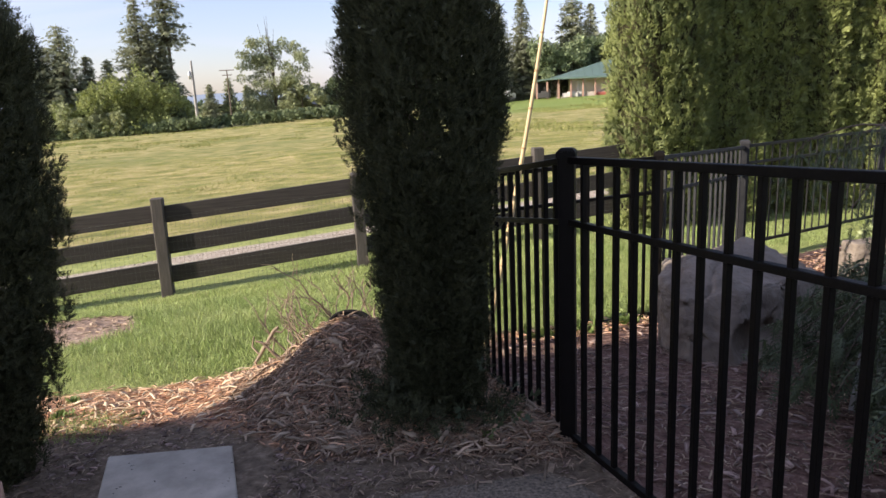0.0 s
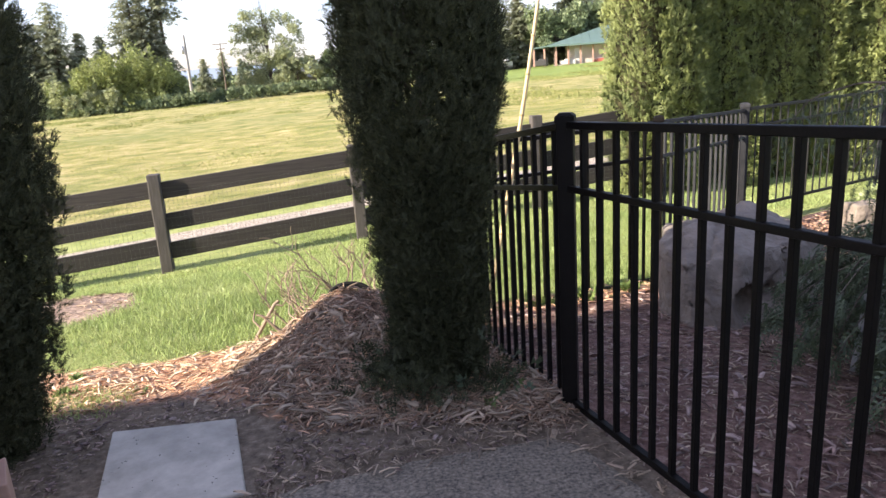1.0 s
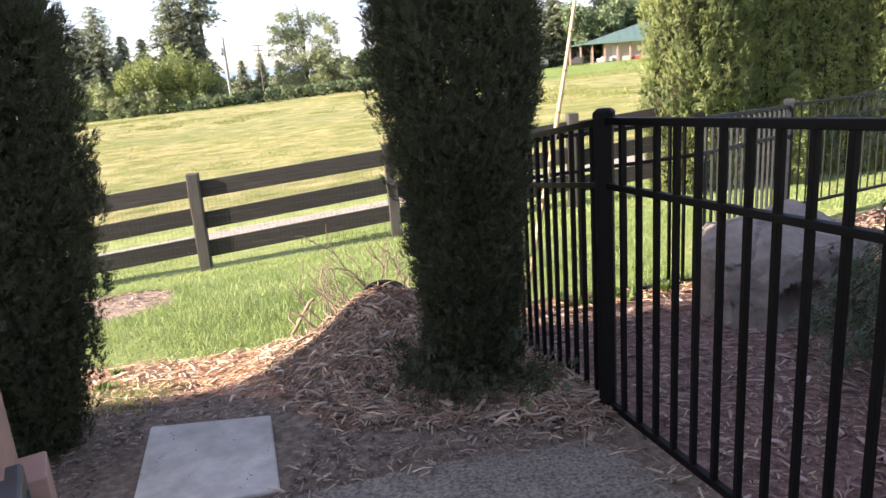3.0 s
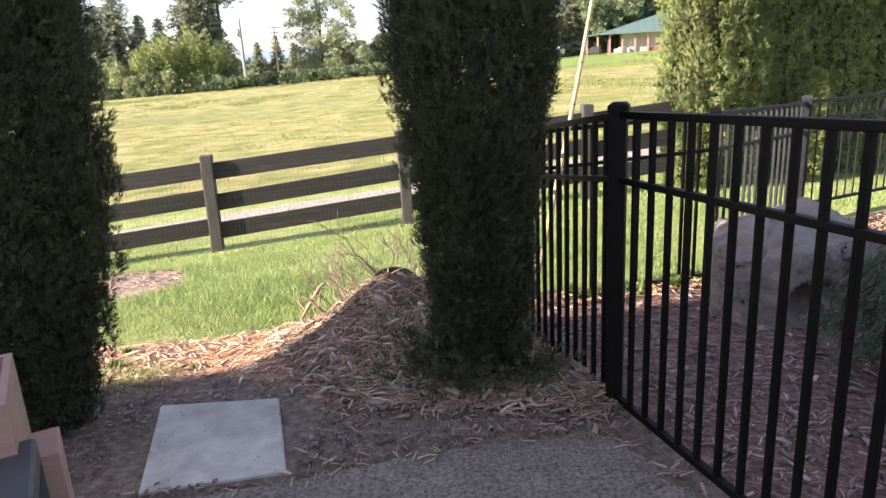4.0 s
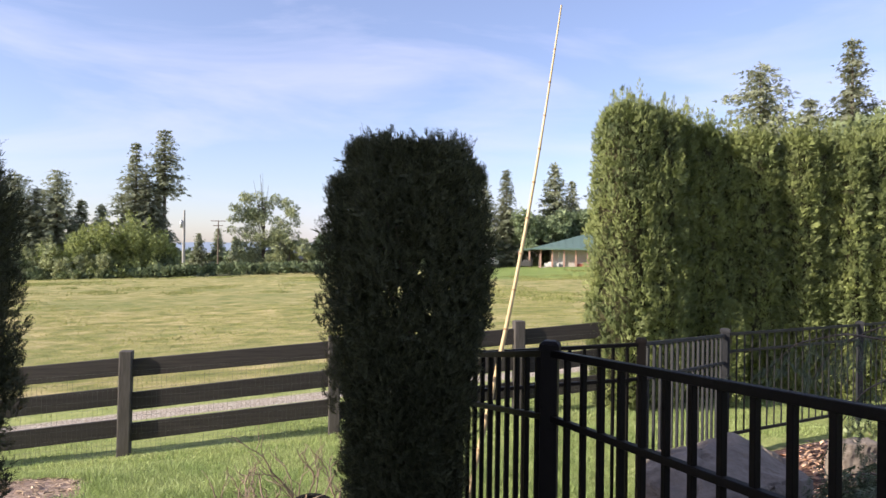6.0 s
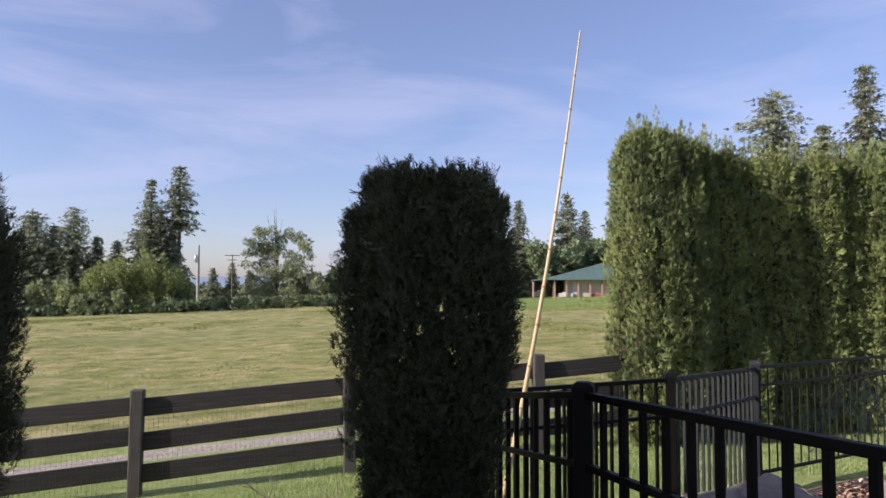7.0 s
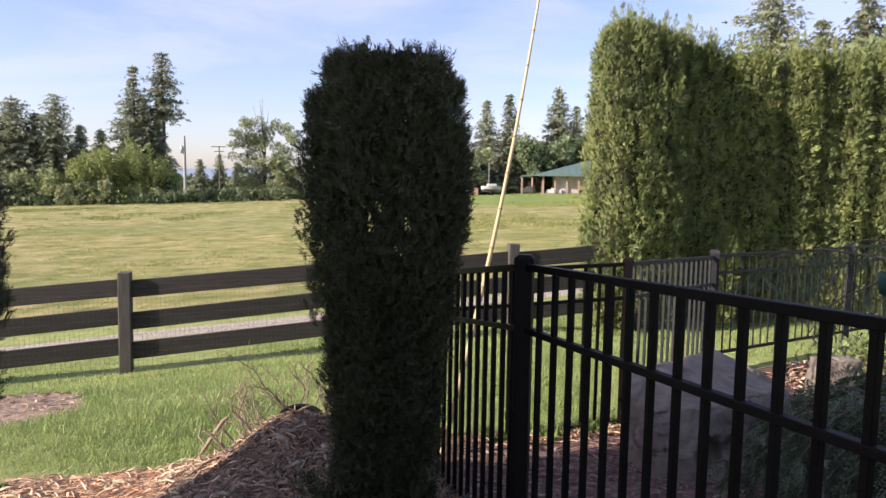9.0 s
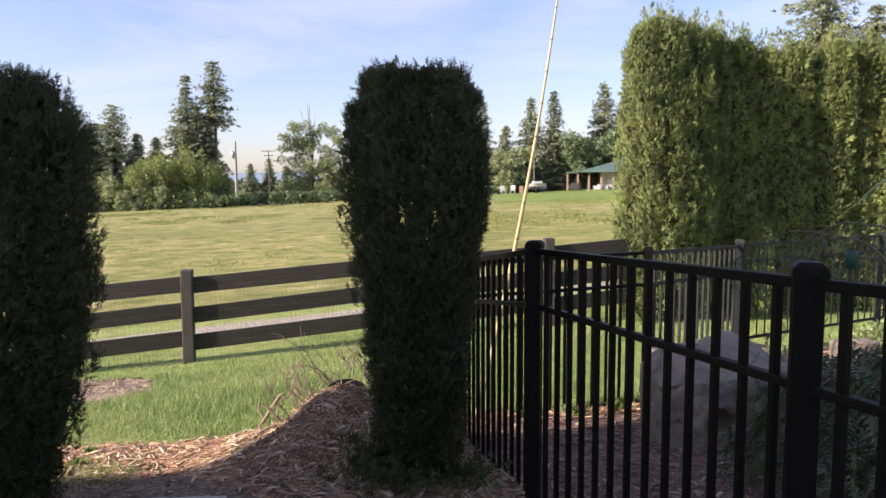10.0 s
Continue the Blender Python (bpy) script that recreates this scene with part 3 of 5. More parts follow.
def build_metal_fence():
    u = (PA - P1) / np.hypot(*(PA - P1))
    PZ = PA + u * 1.83
    run = thing("metal_fence", (P1[0], P1[1], 0.0), "black enamelled metal picket fence between path and mulch bed", "fence", "metal fences")
    fence_bay(run, P1, PA, 1.225, 1.301, PICKET, M_IRON, count=14, lead=0.16)
    fence_bay(run, PA, PZ, 1.301, 1.394, PICKET, M_IRON)
    fence_bay(run, P1, PE, 1.225, 0.95, PICKET, M_IRON)
    fence_post(run, P1, 1.259, M_IRON)
    fence_post(run, PA, 1.337, M_IRON)
    fence_post(run, PZ, 1.425, M_IRON)
    run = thing("metal_fence", (PE[0], PE[1], -0.25), "dark metal picket fence between mulch bed and lawn", "fence", "metal fences")
    fence_bay(run, PE, PB, 0.95, 0.978, PICKET, M_IRON)
    fence_bay(run, PB, PC, 0.978, 0.892, PICKET_GREY, M_GREYIRON)
    fence_post(run, PE, 0.985, M_IRON)
    fence_post(run, PB, 1.012, M_IRON)
    fence_post(run, PC, 0.945, M_GREYIRON, 0.075)
    d = PD - PC
    q0, q1 = PC + d * 0.012, PC + d * 0.5
    run = thing("metal_fence", (q0[0], q0[1], -0.1), "low faded metal picket fence before the hedge", "fence", "metal fences")
    fence_bay(run, q0, q1, 0.90, 0.90, PICKET_LOW, M_THINIRON, 0.17, 0.92)
    fence_bay(run, q1, PD, 0.90, 0.92, PICKET_LOW, M_THINIRON, 0.17, 0.92)
    fence_post(run, q1, 0.93, M_GREYIRON, 0.06)


build_metal_fence()


# ---- dark wooden rail fence with wire netting ----
def build_wood_fence():
    top0, rise, gap = 0.745, 0.0665, 2.290
    f = thing("wooden_fence", (FENCE_O[0], FENCE_O[1], top0), "dark-stained three-rail wooden fence with wire netting on the lawn edge", "fence", turn=10.25)
    r = random.Random(4)
    for k in range(-6, 2):
        x = min(k * gap, 1.8)
        z = rise * x
        post = put("post", box("post", 0.135, 0.135, 1.75, M_POST, 0.012, (0, 0, -0.875)), f, pose(x, 0, z + r.uniform(-0.01, 0.01), r.uniform(-1, 1), r.uniform(-0.8, 0.8), 0))
        post["label"] = "square weathered fence post"
        if k == 1:
            break
        for d, tip in ((0.185, 0.012), (0.53, 0.028), (0.875, 0.022)):
            bend = r.uniform(-0.012, 0.012)
            long = 1.8 if k == 0 else gap
            put("rail", box("rail", long - 0.10, 0.042, 0.198, M_RAIL, 0.006, (0, 0, 0), rise + tip), f, pose(x + long / 2, 0.012, z + rise * long / 2 - d + bend, 0, r.uniform(-0.3, 0.3), 0))
    parts = []
    for x in np.arange(-6 * gap, 1.8, 0.051):
        z = rise * x
        parts.append(tube_arrays([(x, -0.028, z - 1.12), (x, -0.028, z - 0.22)], 0.0012, 3))
    for d in np.arange(0.22, 1.13, 0.1):
        xs = np.linspace(-6 * gap, 1.8, 30)
        parts.append(tube_arrays(np.c_[xs, np.full(30, -0.028), rise * xs - d], 0.0012, 3))
    put("wire_netting", fast_mesh("wire_netting", *join(parts), M_WIRE), f, label="thin galvanised wire netting")


build_wood_fence()


# ---- clipped evergreens ----
def evergreen_arrays(profile, top, count, size, seed, ribs=0.0, spikes=40, tips=0.0, form=SPRAY, low=0.0, gaps=(), deep=0.45):
    """Sprays in a column whose radius follows (height, radius) pairs."""
    r = np.random.default_rng(seed)
    hs, rs = np.array(profile).T
    z = low + (top - low) * r.random(count) ** 0.95
    cap = r.random(count) < 0.10
    z = np.where(cap, top * (1 - 0.05 * r.random(count)), z)
    th = r.uniform(0, 2 * np.pi, count)
    R = np.interp(z, hs, rs)
    wob = 1 + 0.07 * np.sin(3 * th + 4.1 * z / top * 2 + seed) + 0.06 * np.sin(7 * th - 9 * z / top + 2 * seed) + ribs * np.cos(9 * th + 1.5 * np.sin(6 * z / top + seed))
    depth = np.where(cap, np.sqrt(r.random(count)), 1 - deep * r.random(count) ** 2.2)
    at = np.stack([R * wob * depth * np.cos(th), R * wob * depth * np.sin(th), z + tips * np.abs(r.normal(size=count)) * cap], -1)
    out = np.stack([np.cos(th), np.sin(th), np.zeros(count)], -1)
    up = np.array([0, 0, 1.0])
    along = out * r.uniform(0.2, 0.9, count)[:, None] + up * r.uniform(0.3, 1.1, count)[:, None] + 0.35 * r.normal(size=(count, 3))
    normal = out + 0.7 * r.normal(size=(count, 3))
    keep = np.ones(count, bool)
    for gx, gz, gw, gh in gaps:
        keep &= ~((np.abs(at[:, 0] - gx) < gw) & (np.abs(z - gz) < gh) & (r.random(count) < 0.93))
    v, f = scatter(*form, at[keep], along[keep], normal[keep], size * r.uniform(0.6, 1.35, keep.sum()))
    if spikes:
        a = r.uniform(0, 2 * np.pi, spikes)
        d = np.sqrt(r.random(spikes)) * np.interp(top, hs, rs) * 1.15
        p = np.stack([d * np.cos(a), d * np.sin(a), np.full(spikes, top - 0.03)], -1)
        al = up + 0.25 * r.normal(size=(spikes, 3))
        w, g = scatter(*TIP, p, al, r.normal(size=(spikes, 3)), size * r.uniform(1.0, 2.0, spikes))
        v, f = join([(v, f), (w, g)])
    return v, f


def tuft_arrays(profile, top, tufts, each, seed, form=SPRIG, size=(0.05, 0.10), girth=(0.05, 0.10), tallness=(0.13, 0.30), stand=(-0.02, 0.09), rise=(-0.5, 0.9), gaps=()):
    """Upright flame-shaped tufts of sprays over a column."""
    r = np.random.default_rng(seed)
    hs, rs = np.array(profile).T
    tz = top * r.random(tufts) ** 0.9
    ta = r.uniform(0, 2 * np.pi, tufts)
    R = np.interp(tz, hs, rs) * (1 + 0.07 * np.cos(5 * ta + seed) + 0.05 * r.normal(size=tufts))
    wide, tall, proud = r.uniform(*girth, tufts), r.uniform(*tallness, tufts), r.uniform(*stand, tufts)
    tz = np.minimum(tz, top + 0.03 - 0.9 * tall)
    k = np.repeat(np.arange(tufts), each)
    n = len(k)
    s = r.uniform(-1, 1, n)
    swell = np.sqrt(np.maximum(0.03, 1 - s * s)) * (1 - 0.35 * s)
    b = r.uniform(-1.4, 1.4, n)
    rad = R[k] - girth[0] + proud[k] + wide[k] * swell * np.cos(b)
    side = wide[k] * swell * np.sin(b)
    c, q = np.cos(ta[k]), np.sin(ta[k])
    at = np.stack([rad * c - side * q, rad * q + side * c, tz[k] + tall[k] * s], -1)
    out = np.stack([np.cos(ta[k] + b), np.sin(ta[k] + b), np.zeros(n)], -1)
    along = out * r.uniform(0.25, 0.8, n)[:, None] + np.array([0, 0, 1.0]) * r.uniform(*rise, n)[:, None] + 0.3 * r.normal(size=(n, 3))
    normal = out + 0.9 * r.normal(size=(n, 3))
    keep = at[:, 2] > 0.0
    for gx, gz, gw, gh in gaps:
        keep &= ~((np.abs(at[:, 0] - gx) < gw) & (np.abs(at[:, 2] - gz) < gh) & (r.random(n) < 0.92))
    return scatter(*form, at[keep], along[keep], normal[keep], r.uniform(*size, n)[keep])


COLUMN = [(0.0, 0.16), (0.12, 0.21), (0.3, 0.235), (0.5, 0.24), (0.8, 0.265), (1.1, 0.305), (1.3, 0.34), (1.55, 0.345), (1.7, 0.34), (1.8, 0.305), (1.9, 0.275), (1.99, 0.24), (2.1, 0.21)]

TAPERED = [(0.0, 0.12), (0.12, 0.16), (0.3, 0.205), (0.5, 0.245), (0.8, 0.30), (1.1, 0.335)] + COLUMN[6:]


def build_evergreen(at, label, seed, top=1.95, profile=COLUMN, scale=1.0, count=25000, gaps=(), humps=((0, 0, 1.8, 0.1),)):
    z = float(ground_z(at[0], at[1])) - 0.02
    t = thing("evergreen_tree", (at[0], at[1], z), label, "tree", "clipped evergreens")
    prof = [(h * top / 2.0, r * scale - 0.048) for h, r in profile]
    outer = tuft_arrays(prof, top, count // 17, 20, seed, FINE, (0.028, 0.056), (0.022, 0.045), (0.06, 0.15), (-0.045, 0.04), (0.1, 1.3), gaps)
    crest = evergreen_arrays(prof, top, count // 7, 0.036, seed + 9, 0.05, 420, 0.0, gaps=gaps, deep=0.25)
    inner = evergreen_arrays([(h, 0.86 * q) for h, q in prof], top - 0.03, count // 3, 0.085, seed + 50, 0.05, 0, 0.0, gaps=gaps, deep=0.6)
    r = np.random.default_rng(seed + 80)
    n, wide = 110, 0.72 * float(np.interp(top, *np.array(prof).T))
    p = np.c_[r.uniform(-wide, wide, (n, 2)), np.full(n, top - 0.05) + 0.02 * r.random(n)]
    shoots = scatter(*SHOOT, p, np.c_[0.16 * r.normal(size=(n, 2)), np.ones(n)], r.normal(size=(n, 3)), r.uniform(0.04, 0.095, n) * (1 - 0.25 * (np.hypot(p[:, 0], p[:, 1]) > wide)))
    k = np.repeat(np.arange(len(humps)), 900)
    hump = np.array(humps)[k]
    d = unit(r.normal(size=(len(k), 3))) * (r.random((len(k), 1)) ** 0.4)
    p = hump[:, :3] + hump[:, 3:4] * d * np.array([0.85, 0.85, 0.6])
    lumps = scatter(*FINE, p, d * 0.6 + np.array([0, 0, 0.8]), r.normal(size=(len(k), 3)), r.uniform(0.03, 0.055, len(k)))
    put("crown", fast_mesh("crown", *join([outer, crest, inner, shoots, lumps]), M_ARBOR_SHADE), t)
    parts = [tube_arrays([(0, 0, -0.1), (0.01, 0, 0.6), (0, 0.02, 1.3), (0.02, 0, top - 0.25)], [0.05, 0.042, 0.03, 0.01], 9)]
    r = random.Random(seed)
    for k in range(26):
        a, h = r.uniform(0, 6.28), r.uniform(0.15, top - 0.4)
        d = 0.75 * float(np.interp(h, *np.array(prof).T))
        parts.append(tube_arrays([(0, 0, h), (d * 0.5 * math.cos(a), d * 0.5 * math.sin(a), h + 0.08), (d * math.cos(a), d * math.sin(a), h + 0.24)], [0.012, 0.008, 0.003], 5))
    put("trunk", fast_mesh("trunk", *join(parts), M_TRUNK, True), t)


build_evergreen((-0.05, 3.02), "clipped dark green columnar evergreen with a flat top and bare gaps", 3, 1.965, scale=1.04, humps=((-0.17, -0.04, 1.93, 0.10), (0.10, 0.0, 1.90, 0.15), (0.22, -0.02, 1.84, 0.11), (-0.24, 0.0, 1.78, 0.12)),
                gaps=((0.055, 1.44, 0.026, 0.065), (-0.045, 1.34, 0.020, 0.07), (0.075, 1.29, 0.020, 0.06), (-0.10, 1.24, 0.015, 0.05), (0.045, 1.17, 0.017, 0.05)))
def build_foot_sprigs():
    r = np.random.default_rng(17)
    for x, y, n, sz, pale in ((-0.26, 2.92, 260, 0.07, False), (-0.10, 2.80, 200, 0.06, False), (0.14, 2.86, 160, 0.06, False), (0.20, 2.84, 16, 0.055, True)):
        t = thing("sprout", (x, y, float(ground_z(x, y))), "pale round-leaved sprout at the clipped tree's foot" if pale else "low ragged evergreen sprout at the clipped tree's foot", "plant", "sprouts")
        at = np.c_[0.09 * r.normal(size=(n, 2)), np.abs(0.07 * r.normal(size=n)) + 0.01]
        v, f = scatter(*(CLUMP if pale else SPRAY), at, np.c_[r.normal(size=(n, 2)), 0.3 + r.random(n)], r.normal(size=(n, 3)), sz * r.uniform(0.6, 1.4, n))
        put("foliage", fast_mesh("foliage", v, f, M_SHRUB if pale else M_ARBOR_SHADE), t)


build_foot_sprigs()
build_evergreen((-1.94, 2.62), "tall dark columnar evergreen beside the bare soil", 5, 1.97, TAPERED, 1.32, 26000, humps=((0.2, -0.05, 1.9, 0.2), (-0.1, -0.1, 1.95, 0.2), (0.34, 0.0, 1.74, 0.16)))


def flame_arrays(profile, top, count, seed, size, cell=0.125, tall=2.8, bulge=0.15):
    """Sprays over a column whose face swells into upright flame-like plumes with dark creases between them."""
    r = np.random.default_rng(seed)
    hs, rs = np.array(profile).T
    mean = float(np.mean(rs[1:-2]))
    m = int(2 * np.pi * mean * top / (cell * cell * tall))
    ca, cz = r.uniform(0, 2 * np.pi, m), top * r.random(m)
    swell, lift = r.uniform(0.55, 1.0, m), r.uniform(-0.03, 0.05, m)
    th, z = r.uniform(0, 2 * np.pi, count), top * r.random(count)
    da = (th[:, None] - ca[None] + np.pi) % (2 * np.pi) - np.pi
    d = np.hypot(mean * da, (z[:, None] - cz[None]) / tall)
    k = d.argmin(1)
    near = d[np.arange(count), k] / cell
    R = np.interp(z, hs, rs) + bulge * swell[k] * (1 - np.minimum(1.3, near) ** 2) + lift[k] - bulge * 0.6 - 0.05 * r.random(count) ** 2
    R = R - 0.13 * np.exp(-(np.sin(3.5 * th + 0.5 * np.sin(1.7 * z + seed) + seed) / 0.22) ** 2)
    out = np.stack([np.cos(th), np.sin(th), np.zeros(count)], -1)
    at = out * np.maximum(R, 0.01)[:, None] + np.stack([np.zeros(count), np.zeros(count), z], -1)
    side = np.stack([-np.sin(th), np.cos(th), np.zeros(count)], -1) * (da[np.arange(count), k] * mean / cell)[:, None]
    up = np.array([0, 0, 1.0])
    along = 0.40 * out + 0.4 * side + up * (0.85 + 0.6 * r.normal(size=count))[:, None] + 0.25 * r.normal(size=(count, 3))
    normal = out + 1.1 * side + 0.55 * r.normal(size=(count, 3))
    return scatter(*PLUME, at, along, normal, size * r.uniform(0.6, 1.4, count))


def leader_arrays(spread, base, leaders, seed):
    """Small pointed shoots that break the top of a hedge tree."""
    r = np.random.default_rng(seed)
    k = np.repeat(np.arange(leaders), 55)
    a, d = r.uniform(0, 2 * np.pi, leaders), spread * np.sqrt(r.random(leaders))
    tall = r.uniform(0.25, 0.5, leaders)
    s = r.random(len(k))
    off = 0.085 * (1 - s)[:, None] * r.normal(size=(len(k), 2))
    at = np.c_[(d * np.cos(a))[k] + off[:, 0], (d * np.sin(a))[k] + off[:, 1], base + tall[k] * s]
    along = np.c_[2.5 * off, np.full(len(k), 0.5)] + 0.15 * r.normal(size=(len(k), 3))
    return scatter(*PLUME, at, along, r.normal(size=(len(k), 3)), r.uniform(0.04, 0.08, len(k)))


def build_hedge():
    def outline(w):
        return [(0, 0.7 * w), (0.3, 0.9 * w), (1.0, w), (2.2, w), (3.2, 0.98 * w), (3.6, 0.92 * w), (3.8, 0.76 * w), (3.95, 0.5 * w), (4.1, 0.2 * w)]

    kinds = []
    for k, (w, n) in enumerate(((0.45, 19000), (0.27, 11500), (0.25, 11500), (0.262, 11500))):
        core = evergreen_arrays([(h, 0.80 * q) for h, q in outline(w)], 3.9, 2600, 0.15, 60 + k, 0.05, 50, 0.0, form=SPRIG)
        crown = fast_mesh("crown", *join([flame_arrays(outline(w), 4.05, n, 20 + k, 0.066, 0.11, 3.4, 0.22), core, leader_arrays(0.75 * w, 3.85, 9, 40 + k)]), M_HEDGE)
        trunk = tube("trunk", [(0, 0, -0.2), (0, 0, 0.3), (0.01, 0, 0.6)], [0.07, 0.06, 0.05], M_TRUNK)
        # Solid dark core: shade behind the foliage gaps is put into a tube
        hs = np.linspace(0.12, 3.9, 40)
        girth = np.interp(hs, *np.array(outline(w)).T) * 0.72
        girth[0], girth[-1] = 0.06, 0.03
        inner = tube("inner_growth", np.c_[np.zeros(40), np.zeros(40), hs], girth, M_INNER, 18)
        kinds.append((crown, trunk, inner))
    r = random.Random(9)
    h0, hd, back = np.array([2.74, 9.20]), np.array([0.92, 0.39]), np.array([-0.39, 0.92])
    stands = [(-0.07, 0.0, 0, 1.0), (0.36, -0.02, 0, 0.99), (0.60, 0.26, 0, 0.98), (1.02, 0.22, 1, 0.995), (1.56, 0.20, 2, 0.97), (1.98, 0.12, 3, 0.94), (2.27, -0.11, 1, 0.945)]
    stands += [(d, off, 1 + k % 3, r.uniform(0.94, 0.975)) for k, (d, off) in enumerate(((2.76, -0.36), (3.13, -0.41), (3.48, -0.61), (3.98, -0.76), (4.48, -0.94), (5.0, -1.1), (5.5, -1.25)))]
    for s, off, kind, tall in stands:
        p = h0 + hd * s + back * off
        z = float(ground_z(p[0], p[1])) - 0.02
        t = thing("hedge_tree", (p[0], p[1], z), "sunlit yellow-green arborvitae tree in a tall clipped hedge", "tree", "hedge trees", turn=r.uniform(0, 360))
        t.scale = (1, 1, tall)
        put("crown", kinds[kind][0], t)
        put("trunk", kinds[kind][1], t)
        put("inner_growth", kinds[kind][2], t, label="dark core of inner twigs, standing in for shade between the plumes")


def build_hedge_shoot():
    p = np.array([2.74, 9.20]) + np.array([0.92, 0.39]) * 1.40 + np.array([-0.39, 0.92]) * -0.44
    t = thing("hedge_shoot", (p[0], p[1], float(ground_z(p[0], p[1])) - 0.02), "small bright yellow-green shoot before the hedge", "shrub")
    slim = [(0, 0.10), (0.3, 0.15), (0.8, 0.17), (1.1, 0.15), (1.35, 0.08), (1.5, 0.03)]
    put("crown", fast_mesh("crown", *evergreen_arrays(slim, 1.42, 2600, 0.075, 77, 0.08, 30, form=PLUME, deep=0.8), M_HEDGE), t)
    put("trunk", tube("trunk", [(0, 0, -0.1), (0.01, 0, 0.5), (0, 0, 1.2)], [0.02, 0.015, 0.005], M_TRUNK), t)


build_hedge()
build_hedge_shoot()


# ---- bamboo cane ----
def build_bamboo():
    base, tip = np.array([0.23, 4.22, float(ground_z(0.23, 4.22)) - 0.02]), np.array([0.84, 4.30, 3.11])
    t = thing("bamboo_cane", tuple(base), "long dry yellow bamboo cane leaning over the metal fence", "bamboo cane")
    L = np.linspace(0, 1, 20)
    path = (tip - base)[None] * L[:, None]
    path[:, 0] += 0.05 * np.sin(L * np.pi)
    put("cane", tube("cane", path, 0.0185 - 0.0135 * L, M_BAMBOO, 10), t)
    for s in np.cumsum([0.03] + [0.075] * 3 + [0.072] * 3 + [0.066] * 3 + [0.062] * 4):
        if s < 0.99:
            c = (tip - base) * s
            c[0] += 0.05 * math.sin(s * math.pi)
            d = (tip - base) / np.linalg.norm(tip - base)
            rr = 0.0185 - 0.0135 * s
            put("node", tube("node", [c - d * 0.006, c - d * 0.002, c + d * 0.002, c + d * 0.006], [rr * 1.02, rr * 1.28, rr * 1.28, rr * 1.02], M_NODE, 10), t)


build_bamboo()


# ---- loose cover on the ground ----
def cover(name, label, category, verts, faces, material):
    tagged(new(name, fast_mesh(name, verts, faces, material)), label, category, kind="stuff")


def lay_chips(name, label, category, poly, count, length, material, wide=0.16, seed=1, tilt=0.35, lift=0.006, within=None):
    r = np.random.default_rng(seed)
    poly_a = np.array(poly)
    lo, hi = poly_a.min(0), poly_a.max(0)
    p = r.uniform(lo, hi, (count * 6, 2))
    keep = inside(p[:, 0], p[:, 1], poly, 0.1) > r.random(len(p)) * 0.6 + 0.3
    if within is not None:
        keep &= within(p[:, 0], p[:, 1])
    p = p[keep][:count]
    n = len(p)
    e = 0.03
    z = ground_z(p[:, 0], p[:, 1])
    nrm = unit(np.stack([-(ground_z(p[:, 0] + e, p[:, 1]) - z) / e, -(ground_z(p[:, 0], p[:, 1] + e) - z) / e, np.ones(n)], -1))
    a = r.uniform(0, 2 * np.pi, n)
    al = np.stack([np.cos(a), np.sin(a), tilt * r.normal(size=n)], -1)
    al = al - 0.8 * (al * nrm).sum(1)[:, None] * nrm
    up = nrm + 0.4 * r.normal(size=(n, 3))
    at = np.c_[p, z + lift + 0.012 * r.random(n)]
    size, girth = length * np.clip(r.lognormal(-0.1, 0.55, n), 0.3, 2.2), wide * r.uniform(0.6, 1.5, n)[:, None, None]
    h = n // 2
    curled = scatter(*SHRED, at[:h], al[:h], up[:h], size[:h], girth[:h])
    flat = scatter(*(STRAW if length < 0.045 else CHIP), at[h:], al[h:], up[h:], size[h:] * 0.8, 1.5 * girth[h:])
    cover(name, label, category, *join([curled, flat]), material)


SCARCE = [(-2.2, 1.6), (0.5, 2.3), (0.45, 2.6), (-0.4, 2.75), (-1.1, 3.2), (-2.6, 3.2)]
SKIRT = [(-1.15, 3.3), (-0.85, 2.95), (-0.62, 2.66), (-0.25, 2.58), (0.1, 2.62), (0.44, 2.5), (0.52, 2.7), (0.3, 3.0), (-0.1, 2.95), (-0.3, 3.3), (-0.7, 3.5), (-0.95, 3.55)]
clear_slab = lambda x, y: ~((x > -1.5) & (x < -0.75) & (y > 2.15) & (y < 2.8))
lay_chips("wood_chips", "heap of shredded brown wood chips round the clipped tree", "wood chips", HEAP, 4200, 0.050, M_CHIP, 0.10, 1, 0.7)
lay_chips("wood_chips", "broad pale curled chips on the foot of the heap", "wood chips", SKIRT, 1000, 0.052, M_SHRED, 0.14, 14, 0.5, 0.006)
lay_chips("wood_chips", "long pale splinters sticking out of the heap", "wood chips", HEAP, 320, 0.062, M_SHRED, 0.12, 18, 0.8, 0.006)
lay_chips("wood_chips", "fine red-brown fibres and dust of the shredded heap", "wood chips", HEAP, 15000, 0.036, M_FIBRE, 0.07, 8, 0.8, 0.010)
lay_chips("wood_chips", "strip of orange wood chips on the lawn edge", "wood chips", CHIPS, 4200, 0.040, M_CHIPRED, 0.12, 2, 0.2)
lay_chips("wood_chips", "long pale shreds on the sunlit strip of chips", "wood chips", CHIPS, 420, 0.058, M_PALECHIP, 0.11, 22, 0.3, 0.008, within=lambda x, y: x < -1.0)
lay_chips("wood_chips", "scattered pale chips on bare dark soil", "wood chips", SCARCE, 1300, 0.026, M_CHIP, 0.16, 3, 0.15, within=clear_slab)
